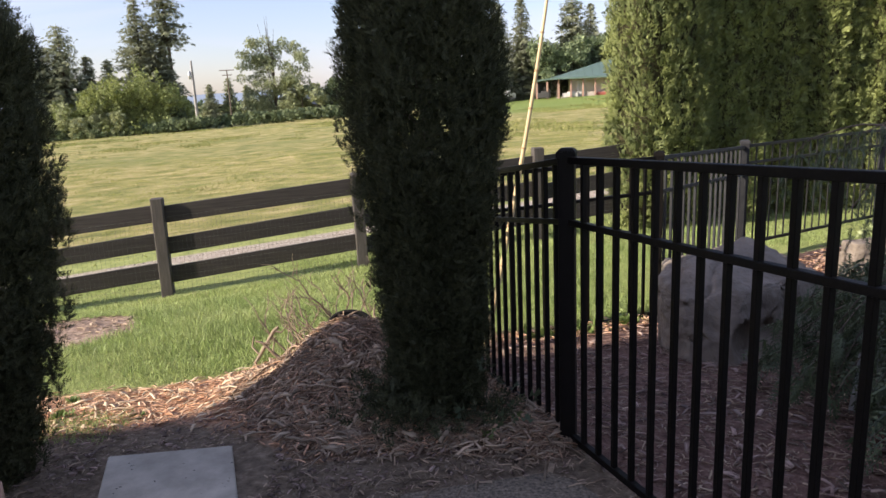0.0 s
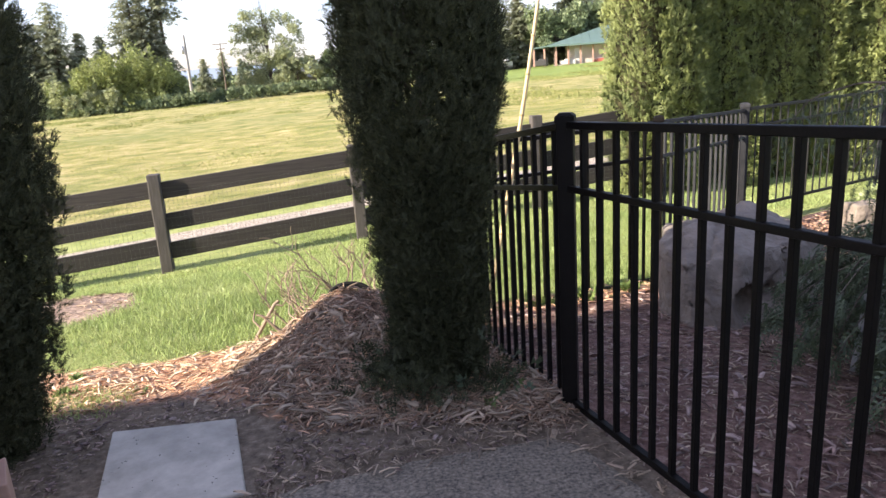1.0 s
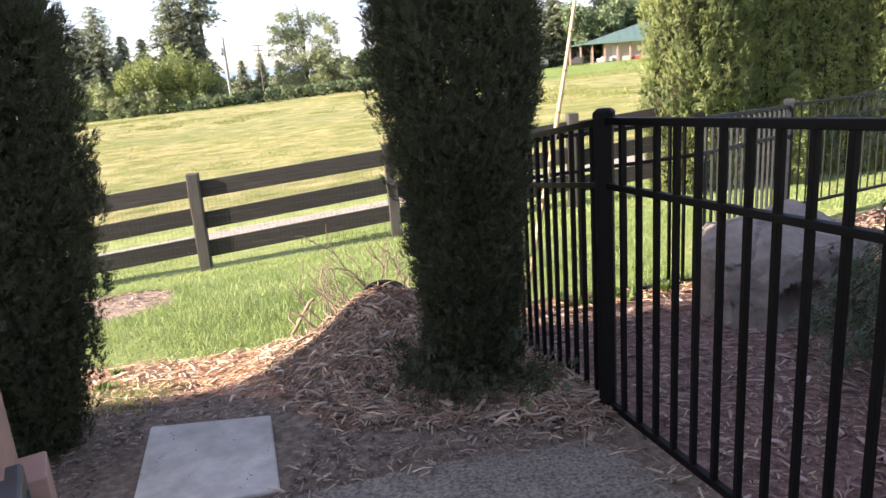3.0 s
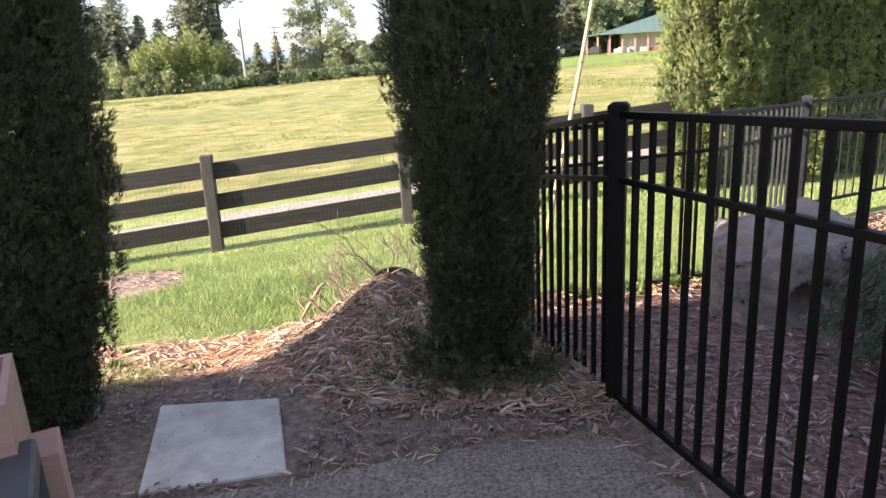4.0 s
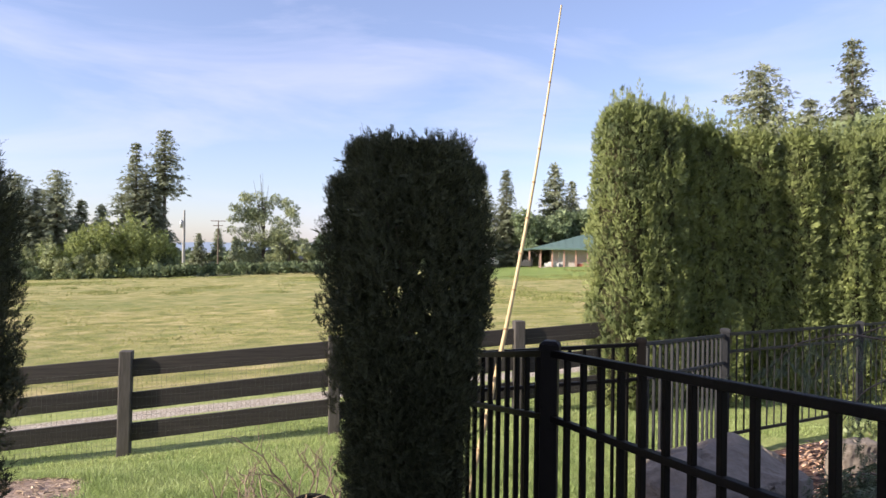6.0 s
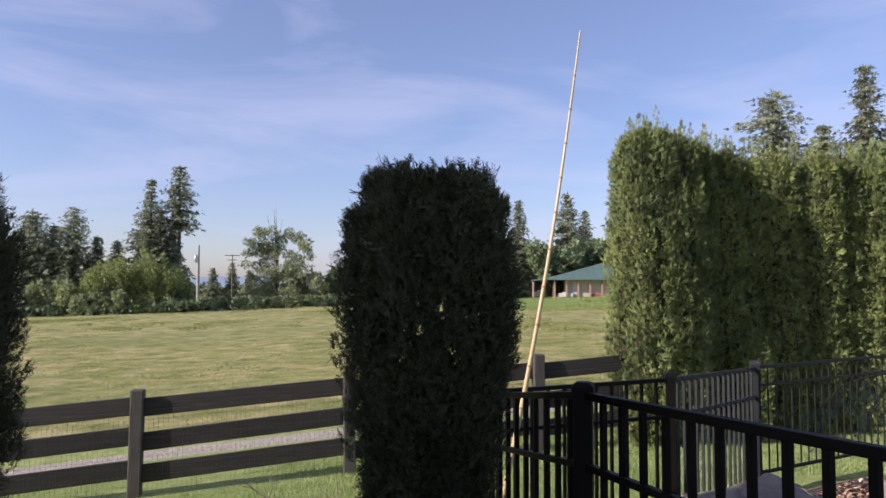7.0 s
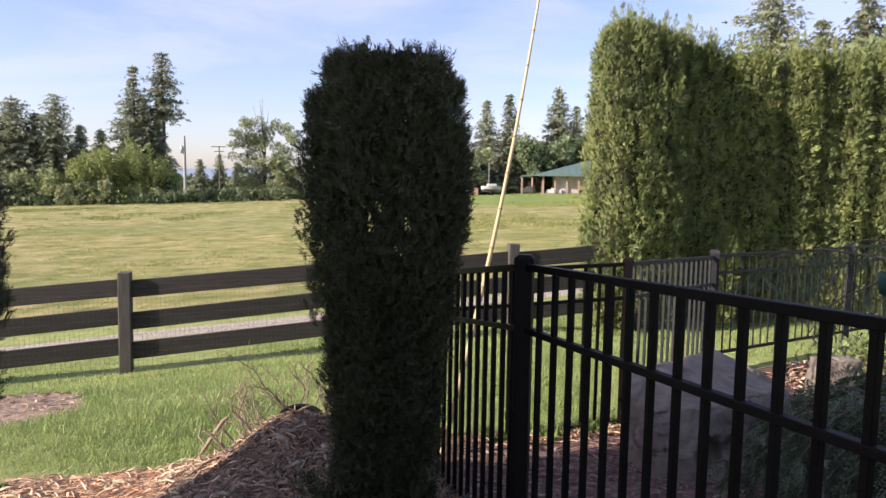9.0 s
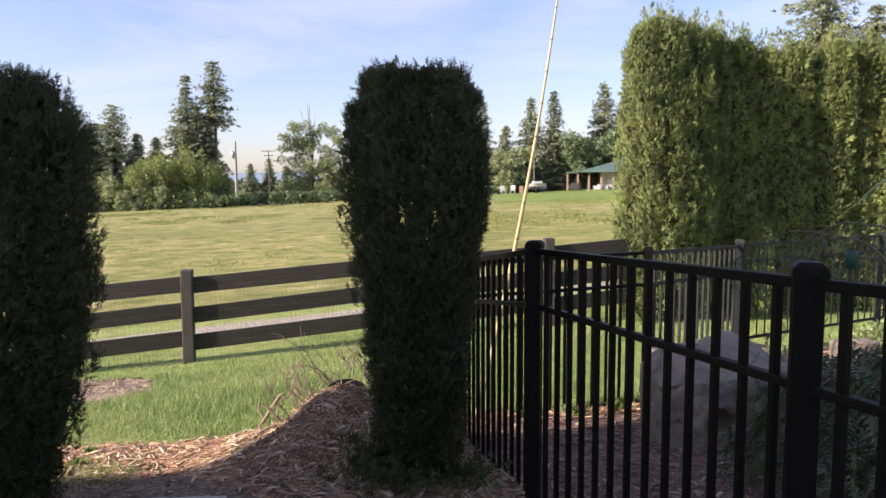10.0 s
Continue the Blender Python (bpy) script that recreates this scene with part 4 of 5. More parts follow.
lay_chips("wood_chips", "dark crumbs and bark bits on bare soil", "wood chips", SCARCE, 3600, 0.018, M_MULCHCHIP, 0.35, 13, 0.3, within=clear_slab)
lay_chips("wood_chips", "chips strewn along the edge of the asphalt path", "wood chips", [(-0.75, 2.12), (-0.45, 2.2), (0.1, 2.36), (0.38, 2.4), (0.52, 2.15), (0.8, 1.42), (0.98, 0.95), (1.04, 1.2), (0.62, 2.5), (0.4, 2.62), (-0.2, 2.5), (-0.7, 2.3)], 700, 0.036, M_CHIP, 0.10, 7, 0.15, 0.026)
lay_chips("wood_chips", "pale bits strewn over a bare patch in the lawn", "wood chips", DIRT, 500, 0.04, M_CHIP, 0.2, 9, 0.15)
# Brighter chips put the sunlight on this mulch mound into the colour
lay_chips("mulch", "pale sunlit bark chunks on the mound beside the low fence", "mulch", [(3.0, 5.0), (4.0, 4.7), (5.6, 5.2), (6.4, 6.6), (5.4, 7.2), (3.9, 6.6), (3.0, 6.1)], 2600, 0.06, M_CHIPRED, 0.3, 10, 0.25)
lay_chips("mulch", "dark red-brown bark mulch bed behind the metal fence", "mulch", MULCH, 11000, 0.046, M_MULCHCHIP, 0.13, 4, 0.25, within=lambda x, y: x < 5.2)
lay_chips("mulch", "pale dry shreds strewn over the mulch bed", "mulch", [(0.6, 2.7), (1.1, 1.3), (2.3, 1.6), (2.6, 3.4), (1.2, 4.2), (0.2, 4.3)], 5200, 0.028, M_CHIP, 0.13, 5, 0.4)
lay_chips("wood_chips", "pale dry sticks and shreds under the lawn-side fence", "wood chips", [(0.1, 4.3), (0.9, 4.45), (1.6, 4.75), (1.65, 4.95), (0.8, 4.75), (0.05, 4.5)], 700, 0.06, M_CHIPRED, 0.07, 6, 0.5)


def lay_grass(name, label, poly, count, tall, material, seed, wide=0.035, avoid=(), lean=0.35, vary=True):
    r = np.random.default_rng(seed)
    pa = np.array(poly)
    p = r.uniform(pa.min(0), pa.max(0), (count * 3, 2))
    keep = inside(p[:, 0], p[:, 1], poly, 0.15) > r.random(len(p))
    for other in avoid:
        keep &= inside(p[:, 0], p[:, 1], other, 0.12) < r.random(len(p)) * 0.9
    p = p[keep][:count]
    n = len(p)
    h = tall * r.uniform(0.5, 1.3, n) * (1 + (0.45 * fbm(p[:, 0], p[:, 1], 1.3, seed) if vary else 0))
    al = np.c_[lean * r.normal(size=(n, 2)), np.ones(n)]
    v, f = scatter(*BLADE, np.c_[p, ground_z(p[:, 0], p[:, 1]) - 0.01], al, r.normal(size=(n, 3)), np.maximum(h, 0.02), wide)
    cover(name, label, "grass", v, f, material)


TRACK = [(-9.0, 8.3), (-4.45, 9.55), (4.0, 11.85), (4.0, 12.7), (-4.45, 10.4), (-9.0, 9.15)]
LAWN = [(-6.5, 3.6), (-2.3, 3.75), (-1.3, 4.05), (-0.5, 4.35), (0.05, 4.5), (1.55, 4.95), (2.75, 6.35), (3.2, 7.6), (1.2, 7.75), (-1.0, 7.45), (-3.3, 7.0), (-7.0, 6.3)]
STRIP = [(-7.5, 6.2), (-3.3, 6.9), (-1.0, 7.35), (1.2, 7.65), (3.2, 7.5), (2.75, 6.35), (6.2, 8.2), (7.5, 9.6), (3.0, 10.6), (-2.0, 9.9), (-7.5, 8.7)]
lay_grass("grass", "long uneven sunlit lawn grass before the wooden fence", LAWN, 220000, 0.055, M_GRASS, 11, 0.10, (CHIPS, DIRT), 0.7)
lay_grass("grass", "small bright tuft of grass at the edge of the chips", [(-2.12, 2.96), (-1.74, 3.0), (-1.62, 3.22), (-1.9, 3.4), (-2.15, 3.3)], 1500, 0.04, M_GRASS, 16, 0.12, (), 0.7)
lay_grass("grass", "short sunlit grass under the wooden fence", STRIP, 100000, 0.048, M_GRASS, 12, 0.17, (TRACK,), 0.5)
TRACK_EDGE = [(-9, 9.3), (-4.5, 10.5), (-2, 11.2), (2.5, 12.4), (6, 13.4), (6, 30), (-20, 30), (-16, 12)]
lay_grass("hay_stubble", "mown pale green hay stubble of the field", TRACK_EDGE, 80000, 0.06, M_HAY, 13, 0.25, (), 1.3, False)


def lay_tussocks():
    """Uneven clumps of missed grass in the mown field, in drifts."""
    r = np.random.default_rng(15)
    y = 19 + 58 * r.random(160000) ** 1.1
    x = r.uniform(-0.62, 0.30, 160000) * y + 2
    drift = fbm(x, y, 0.22, 8) + 0.6 * fbm(x, y, 0.7, 9)
    keep = (drift > 0.25 + 0.5 * r.random(160000)) & (y - 0.27 * x > 12.4)
    x, y = x[keep][:45000], y[keep][:45000]
    n = len(x)
    v, f = scatter(*BLADE, np.c_[x, y, ground_z(x, y) - 0.02], np.c_[1.2 * r.normal(size=(n, 2)), np.ones(n)], r.normal(size=(n, 3)), r.uniform(0.06, 0.13, n) * (0.7 + y / 60), 0.35)
    cover("grass_tussocks", "uneven green clumps left standing in the mown field", "grass", v, f, M_TUSSOCK)


lay_tussocks()


# ---- heap's rim, brushwood and weeds ----
def build_brush():
    r = random.Random(21)

    def twig(start, way, length, rad, depth, parts):
        pts, p, d = [Vector(start)], Vector(start), Vector(way).normalized()
        for k in range(5):
            d = (d + Vector((r.uniform(-.45, .45), r.uniform(-.35, .35), r.uniform(-.25, .3)))).normalized()
            p = p + d * length / 5
            pts.append(p.copy())
            if depth and k > 0 and r.random() < 0.75:
                side = (d + Vector((r.uniform(-1, 1), r.uniform(-.6, .6), r.uniform(-.1, .9)))).normalized()
                twig(p, side, length * r.uniform(0.35, 0.6), rad * 0.6, depth - 1, parts)
        parts.append(tube_arrays([tuple(q) for q in pts], 1.5 * np.linspace(rad, rad * 0.4, 6), 5))

    for at, way, ln, rad in (((-0.72, 4.25), (-0.5, 0.1, 0.7), 0.40, 0.006), ((-0.62, 4.30), (0.1, 0.2, 1), 0.46, 0.006), ((-0.85, 4.2), (-0.9, 0, 0.35), 0.42, 0.006),
                             ((-0.35, 4.3), (0.35, 0.1, 0.7), 0.34, 0.007), ((-0.60, 4.2), (-0.2, 0, 0.9), 0.36, 0.005), ((-0.75, 4.35), (-0.2, 0.3, 0.9), 0.34, 0.005),
                             ((-0.95, 4.15), (-0.4, 0.2, 0.8), 0.30, 0.005), ((-0.5, 4.25), (0.3, 0, 0.9), 0.36, 0.006), ((-0.9, 4.3), (-0.8, 0.1, 0.6), 0.36, 0.006), ((-0.68, 4.15), (-0.6, -0.2, 0.5), 0.32, 0.005), ((-0.8, 4.1), (-0.5, 0, 0.9), 0.34, 0.005), ((-0.55, 4.15), (-0.1, 0, 1), 0.40, 0.005), ((-1.0, 4.25), (-0.7, 0, 0.7), 0.34, 0.005), ((-0.65, 4.35), (0.2, 0, 1), 0.5, 0.006), ((-0.4, 4.2), (-0.1, 0.1, 1), 0.36, 0.005), ((-0.28, 4.35), (0.2, 0.1, 0.8), 0.28, 0.006)):
        z = float(ground_z(*at)) - 0.01
        t = thing("twig_bundle", (*at, z), "bare forked pale brown cut branch stuck in the heap", "branch", "cut branches")
        parts = []
        twig((0, 0, 0), way, ln, rad, 2, parts)
        put("branch", fast_mesh("branch", *join(parts), M_TWIG, True), t)
    for (x0, y0), (x1, y1, h), rad in (((-1.24, 4.12), (-1.10, 4.22, 0.20), 0.013), ((-1.12, 4.2), (-0.98, 4.2, 0.10), 0.012), ((-0.42, 4.05), (-0.33, 4.1, 0.30), 0.015), ((-1.05, 4.08), (-0.8, 4.0, 0.08), 0.01), ((-0.95, 4.1), (-1.15, 4.1, 0.12), 0.009)):
        z = float(ground_z(x0, y0))
        t = thing("cut_branch", (x0, y0, z), "thick sawn-off branch stub lying among the chips", "branch", "cut branches")
        path = [(0, 0, -0.02), ((x1 - x0) * .5 + 0.01, (y1 - y0) * .5, h * .45), (x1 - x0, y1 - y0, h), ((x1 - x0) * 1.2, (y1 - y0) * 1.1, h * 1.1)]
        path[1] = (path[1][0] - 0.03, path[1][1], path[1][2] - 0.03)
        fork = [path[1], (path[1][0] - 0.05, path[1][1] + 0.02, path[1][2] + 0.05), (path[1][0] - 0.04, path[1][1] + 0.05, path[1][2] + 0.11)]
        spur = [path[2], (path[2][0] + 0.05, path[2][1] - 0.01, path[2][2] - 0.01), (path[2][0] + 0.09, path[2][1], path[2][2] + 0.04)]
        put("stub", fast_mesh("stub", *join([tube_arrays(path, [rad, rad * .9, rad * 1.0, rad * 0.8], 8), tube_arrays(fork, [rad * 0.6, rad * 0.5, rad * 0.35], 6), tube_arrays(spur, [rad * 0.6, rad * 0.45, rad * 0.3], 6)]), M_TWIG, True), t)
    t = thing("plastic_rim", (-0.535, 3.68, 0.262), "half-buried black plastic pot rim on the heap", "pot")
    a = np.linspace(0.15, math.pi - 0.15, 16)
    put("rim", tube("rim", np.c_[0.115 * np.cos(a), np.full(16, 0.0) + 0.03 * np.sin(a), 0.06 * np.sin(a)], 0.011, M_BLACKPLASTIC, 8), t)
    put("side", tube("side", np.c_[0.112 * np.cos(a), 0.03 * np.sin(a) + 0.004, 0.058 * np.sin(a) - 0.022], 0.012, M_BLACKPLASTIC, 6), t)


build_brush()


def build_weeds():
    r = np.random.default_rng(31)
    for x, y, s, n in ((-2.02, 3.35, 0.045, 22), (-2.1, 3.62, 0.05, 22), (-1.6, 3.32, 0.03, 14), (0.16, 2.70, 0.035, 16), (0.3, 2.86, 0.035, 14), (0.62, 4.5, 0.09, 22), (0.95, 4.62, 0.09, 22), (1.3, 4.75, 0.08, 18)):
        z = float(ground_z(x, y))
        t = thing("weed", (x, y, z), "small leafy green weed in the chips", "plant", "weeds")
        al = np.c_[r.normal(size=(n, 2)), 0.5 + r.random(n)]
        v, f = scatter(*CLUMP, np.c_[0.4 * s * r.normal(size=(n, 2)), np.full(n, 0.0)], al, r.normal(size=(n, 3)), s * r.uniform(0.6, 1.4, n), 0.9)
        put("leaves", fast_mesh("leaves", v, f, M_WEED), t)


build_weeds()


# ---- boulders ----
def boulder(points, seed, label, material=M_ROCK, rough=0.017, hollows=()):
    """A broken block: the hull of its corners, worn and fissured."""
    c = Vector((sum(p[0] for p in points) / len(points), sum(p[1] for p in points) / len(points), min(p[2] for p in points)))
    bm = bmesh.new()
    for p in points:
        bm.verts.new(Vector(p) - c)
    hull = bmesh.ops.convex_hull(bm, input=bm.verts)
    loose = [g for g in hull["geom_interior"] if isinstance(g, bmesh.types.BMVert)]
    bmesh.ops.delete(bm, geom=loose, context='VERTS')
    bmesh.ops.bevel(bm, geom=list(bm.edges), offset=0.018, segments=2, affect='EDGES', profile=0.6)
    bmesh.ops.triangulate(bm, faces=bm.faces)
    for cut in (0.16, 0.08, 0.04, 0.022):
        bmesh.ops.subdivide_edges(bm, edges=[e for e in bm.edges if e.calc_length() > cut], cuts=1, use_grid_fill=True)
        bmesh.ops.triangulate(bm, faces=[f for f in bm.faces if len(f.verts) > 3])
    bm.normal_update()
    off = Vector((seed, seed * 0.7, 3.0))
    for v in bm.verts:
        q = v.co
        k = rough * noise.fractal(q * 3.0 + off, 0.9, 2.1, 4) + 0.012 * noise.fractal(q * 14 + off, 0.8, 2.1, 3)
        crack = max(0.0, 1 - abs(noise.noise(Vector((q.x * 2.2, q.y * 2.2, q.z * 3.2)) + off * 1.3)) * 24)
        v.co = q + v.normal * (k - 0.03 * crack)
        for at, wide, deep in hollows:
            d = (v.co + c - Vector(at)).length / wide
            if d < 1:
                v.co.y += deep * (1 - d ** 6)
    t = thing("boulder", tuple(c), label, "rock", "garden boulders")
    put("stone", bm_mesh("stone", bm, material, True), t)


boulder([(1.37, 4.22, -0.3), (1.335, 4.16, 0.29), (1.41, 3.72, -0.3), (1.40, 3.90, 0.24), (1.58, 4.2, 0.42), (1.63, 3.67, -0.3), (1.81, 3.74, -0.3), (1.72, 3.86, 0.27), (2.0, 3.98, 0.25), (2.2, 3.95, -0.3),
         (2.38, 4.2, 0.27), (2.5, 4.4, -0.28), (2.02, 4.5, 0.43), (2.3, 4.7, 0.33), (2.2, 4.9, -0.28), (1.6, 4.7, -0.28), (1.5, 4.55, 0.33)], 2.0, "large fissured grey boulder in the mulch bed", rough=0.03,
        hollows=(((1.78, 3.72, 0.0), 0.15, 0.13), ((1.93, 3.80, 0.05), 0.12, 0.10), ((1.56, 3.76, 0.14), 0.06, 0.03), ((2.1, 3.95, 0.12), 0.10, 0.06)))
boulder([(2.3, 5.15, -0.3), (2.35, 5.2, 0.10), (2.6, 5.1, 0.17), (2.85, 5.3, 0.02), (2.9, 5.2, -0.3), (2.6, 5.5, 0.15), (2.6, 5.8, -0.3), (3.1, 5.8, -0.3)], 5.0, "grey boulder beyond the large one")
boulder([(3.11, 5.1, -0.3), (3.13, 5.12, 0.22), (3.41, 5.08, 0.24), (3.43, 5.1, -0.3), (3.15, 5.35, 0.2), (3.13, 5.36, -0.3), (3.45, 5.34, 0.22), (3.45, 5.36, -0.3)], 8.0, "small blocky grey stone in the mulch bed", rough=0.015)


# ---- drooping shrub and reed inside the fence ----
def build_shrub(at, size, seed, count, wide=1.0):
    r = np.random.default_rng(seed)
    z = float(ground_z(*at))
    t = thing("weeping_shrub", (*at, z), "dark green weeping conifer shrub with drooping boughs", "shrub")
    stems, P, A = [], [], []
    for k in range(count):
        a = r.uniform(0, 2 * np.pi)
        top = r.uniform(0.45, 1.22)
        reach = r.uniform(0.3, 0.78) if top < 1.05 else r.uniform(0.4, 0.8)
        top, reach = top * size, reach * size * wide
        s = np.linspace(0, 1, 9)
        path = np.c_[reach * s * np.cos(a), reach * s * np.sin(a), top * (0.55 + 0.9 * s - 1.15 * s ** 2.4)]
        path[0] = (0, 0, top * 0.5)
        stems.append(tube_arrays(path, np.linspace(0.008, 0.002, 9), 5))
        for q, d in zip(path[2:], np.gradient(path, axis=0)[2:]):
            for _ in range(9):
                P.append(q + 0.025 * r.normal(size=3))
                A.append(unit(d) * 0.6 + np.array([0.6 * r.normal(), 0.6 * r.normal(), -0.55]))
    stems.append(tube_arrays([(0, 0, -0.1), (0.03, 0, 0.4 * size), (0, 0.02, 0.9 * size)], [0.04, 0.03, 0.01], 8))
    P, A = np.array(P), np.array(A)
    v, f = scatter(*NEEDLES, P, A, np.c_[0.7 * r.normal(size=(len(P), 2)), np.ones(len(P))], r.uniform(0.07, 0.15, len(P)))
    put("foliage", fast_mesh("foliage", v, f, M_SHRUB), t)
    put("trunk", fast_mesh("trunk", *join(stems), M_TRUNK, True), t)


def build_low_bush():
    r = np.random.default_rng(48)
    x, y, n = 3.95, 5.65, 1500
    z = float(ground_z(x, y))
    t = thing("low_bush", (x, y, z), "low sunlit yellow-green bush beside the bark mound", "bush")
    d = unit(np.c_[r.normal(size=(n, 2)), np.abs(r.normal(size=n))])
    p = d * np.array([0.48, 0.42, 0.40]) * (0.6 + 0.45 * r.random((n, 1)) ** 0.5)
    put("foliage", fast_mesh("foliage", *scatter(*CLUMP, p, d + 0.6 * r.normal(size=(n, 3)), d + 0.7 * r.normal(size=(n, 3)), r.uniform(0.03, 0.07, n)), M_REED), t)
    put("stems", fast_mesh("stems", *join([tube_arrays([(0, 0, -0.05), (0.12 * math.cos(a), 0.12 * math.sin(a), 0.14), (0.26 * math.cos(a), 0.24 * math.sin(a), 0.28)], [0.01, 0.007, 0.003], 5) for a in np.arange(0, 6.2, 0.8)]), M_TRUNK), t)


def build_arching_bough():
    r = np.random.default_rng(46)
    z = float(ground_z(2.12, 2.25))
    t = thing("weeping_branch", (2.12, 2.25, z), "thin grey weeping branch arching over with hanging needles", "branch")
    base = np.array([2.12, 2.25, z])
    stems, P, A = [], [], []
    for ends in ([(2.12, 2.25, 0.2), (2.0, 2.35, 1.0), (1.82, 2.5, 1.27), (1.62, 2.68, 1.30), (1.50, 2.82, 1.24), (1.42, 2.9, 1.10)], [(2.12, 2.25, 0.2), (2.05, 2.3, 0.95), (1.9, 2.35, 1.18), (1.72, 2.42, 1.22), (1.58, 2.5, 1.12), (1.52, 2.55, 0.98)],
                 [(2.12, 2.25, 0.2), (2.15, 2.4, 1.0), (2.05, 2.6, 1.3), (1.88, 2.8, 1.33), (1.75, 2.95, 1.22), (1.68, 3.02, 1.05)]):
        e = np.array(ends) - base
        u = np.linspace(0, len(e) - 1, 26)
        path = np.stack([np.interp(u, np.arange(len(e)), e[:, k]) for k in range(3)], -1)
        path[1:-1] = (path[:-2] + path[1:-1] * 2 + path[2:]) / 4
        stems.append(tube_arrays(path, np.linspace(0.007, 0.002, 26), 6))
        for q in path[9:]:
            for _ in range(2):
                ln, drift = r.uniform(0.06, 0.24), 0.10 * r.normal(size=2)
                for s in np.linspace(0.1, 1, 6):
                    P.append(q + np.array([drift[0] * s, drift[1] * s, -ln * s]))
                    A.append((drift[0] + 0.3 * r.normal(), drift[1] + 0.3 * r.normal(), -0.7))
    P, A = np.array(P), np.array(A)
    put("stem", fast_mesh("stem", *join(stems), M_TRUNK, True), t)
    put("foliage", fast_mesh("foliage", *scatter(*NEEDLES, P, A, r.normal(size=(len(P), 3)), r.uniform(0.03, 0.06, len(P))), M_SHRUB), t)


def build_stakes():
    for x, y, h, lean in ((1.84, 2.92, 0.42, 4), (1.93, 2.86, 0.46, -3), (2.02, 2.80, 0.40, 5)):
        zz = float(ground_z(x, y))
        s = thing("stake", (x, y, zz), "weathered pale wooden stake under the shrub", "stake", "wooden stakes")
        put("post", box("post", 0.035, 0.03, h, M_POLE, 0.004, (0, 0, h / 2 - 0.03)), s, pose(0, 0, 0, lean, lean * 0.5, 20))


def build_feeder():
    x, y = 1.715, 2.42
    z = float(ground_z(x, y))
    t = thing("plant_marker", (x, y, z), "small teal plastic cup on a thin green garden stake", "garden stake")
    put("stake", tube("stake", [(0, 0, -0.05), (0.01, 0, 0.6), (0, 0, 1.2 - z)], 0.004, M_SHRUB, 6), t)
    put("cup", tube("cup", [(0, 0, 1.16 - z), (0, 0, 1.165 - z), (0, 0, 1.2 - z), (0, 0, 1.235 - z), (0, 0, 1.24 - z)], [0.008, 0.018, 0.022, 0.024, 0.020], M_GREENPLASTIC, 16), t)


def build_reed():
    r = np.random.default_rng(43)
    at = (2.05, 2.25)
    z = float(ground_z(*at))
    t = thing("reed_plant", (*at, z), "tall reed with long pale arching leaves", "plant")
    put("stalk", tube("stalk", [(0, 0, 0), (-0.05, 0.0, 0.7), (-0.12, 0.02, 1.3), (-0.16, 0.03, 1.55)], [0.008, 0.007, 0.005, 0.003], M_REED, 7), t)
    parts = []
    for k, (h, a, ln) in enumerate(((1.35, 2.6, 0.34), (1.45, 2.9, 0.30), (1.5, 3.4, 0.34), (1.2, 3.6, 0.3), (1.52, 0.6, 0.3), (1.3, 0.2, 0.3), (1.05, 2.4, 0.3), (1.55, 1.7, 0.25))):
        s = np.linspace(0, 1, 8)
        c = np.c_[ln * s * np.cos(a), ln * s * np.sin(a), h + ln * (0.5 * s - 0.75 * s * s)] + np.array([-0.10 - 0.04 * (h - 1), 0.02, 0])
        w = 0.017 * np.sin(np.pi * (0.12 + 0.88 * s)) + 0.001
        sd = np.array([-math.sin(a), math.cos(a), 0.25])
        v = np.concatenate([c + w[:, None] * sd, c - w[:, None] * sd + np.array([0, 0, 0.002])])
        i = np.arange(7)
        parts.append((v, np.stack([i, i + 1, i + 9, i + 8], -1)))
    put("leaves", fast_mesh("leaves", *join(parts), M_REED, True), t)


build_shrub((2.40, 3.02), 0.72, 41, 130, 1.5)
build_shrub((2.12, 2.10), 0.84, 42, 70)
build_shrub((3.6, 3.9), 0.55, 44, 60, 1.5)
build_low_bush()
build_arching_bough()
build_stakes()
build_feeder()
build_reed()


# ---- planters and grey box beside the row ----
def planter(at, w, d, h, turn, label):
    t = thing("planter_box", at, label, "planter", "planter boxes", turn=turn)
    for x, y, sx, sy in ((0, d / 2, w, 0.02), (0, -d / 2, w, 0.02), (w / 2 - 0.01, 0, 0.02, d - 0.024), (-w / 2 + 0.01, 0, 0.02, d - 0.024)):
        put("side", box("side", sx, sy, h, M_TANBOX, 0.003, (x, y, h / 2)), t)
    put("soil", box("soil", w - 0.05, d - 0.05, 0.02, M_DARK, 0.002, (0, 0, h * 0.7)), t)


def build_boxes():
    g = float(ground_z(-1.4, 1.5))
    planter((-1.385, 1.53, g), 0.31, 0.34, 0.675, 32, "raw cedar planter box with an open top")
    t = thing("cedar_block", (-1.225, 1.62, g), "upright raw cedar block beside the planter", "block", turn=32)
    put("block", box("block", 0.10, 0.16, 0.47, M_TANBOX, 0.004, (0, 0, 0.235)), t)
    t = thing("grey_cabinet", (-1.24, 1.32, g), "dark grey metal cabinet with a black square opening", "cabinet", turn=32)
    put("body", box("body", 0.36, 0.30, 0.54, M_GREYBOX, 0.01, (0, 0, 0.27)), t)
    # Thin near-black panel; shade inside the recess is put into its colour
    put("opening", box("opening", 0.012, 0.17, 0.17, M_DARK, 0.004, (0.178, 0.02, 0.40)), t)


build_boxes()


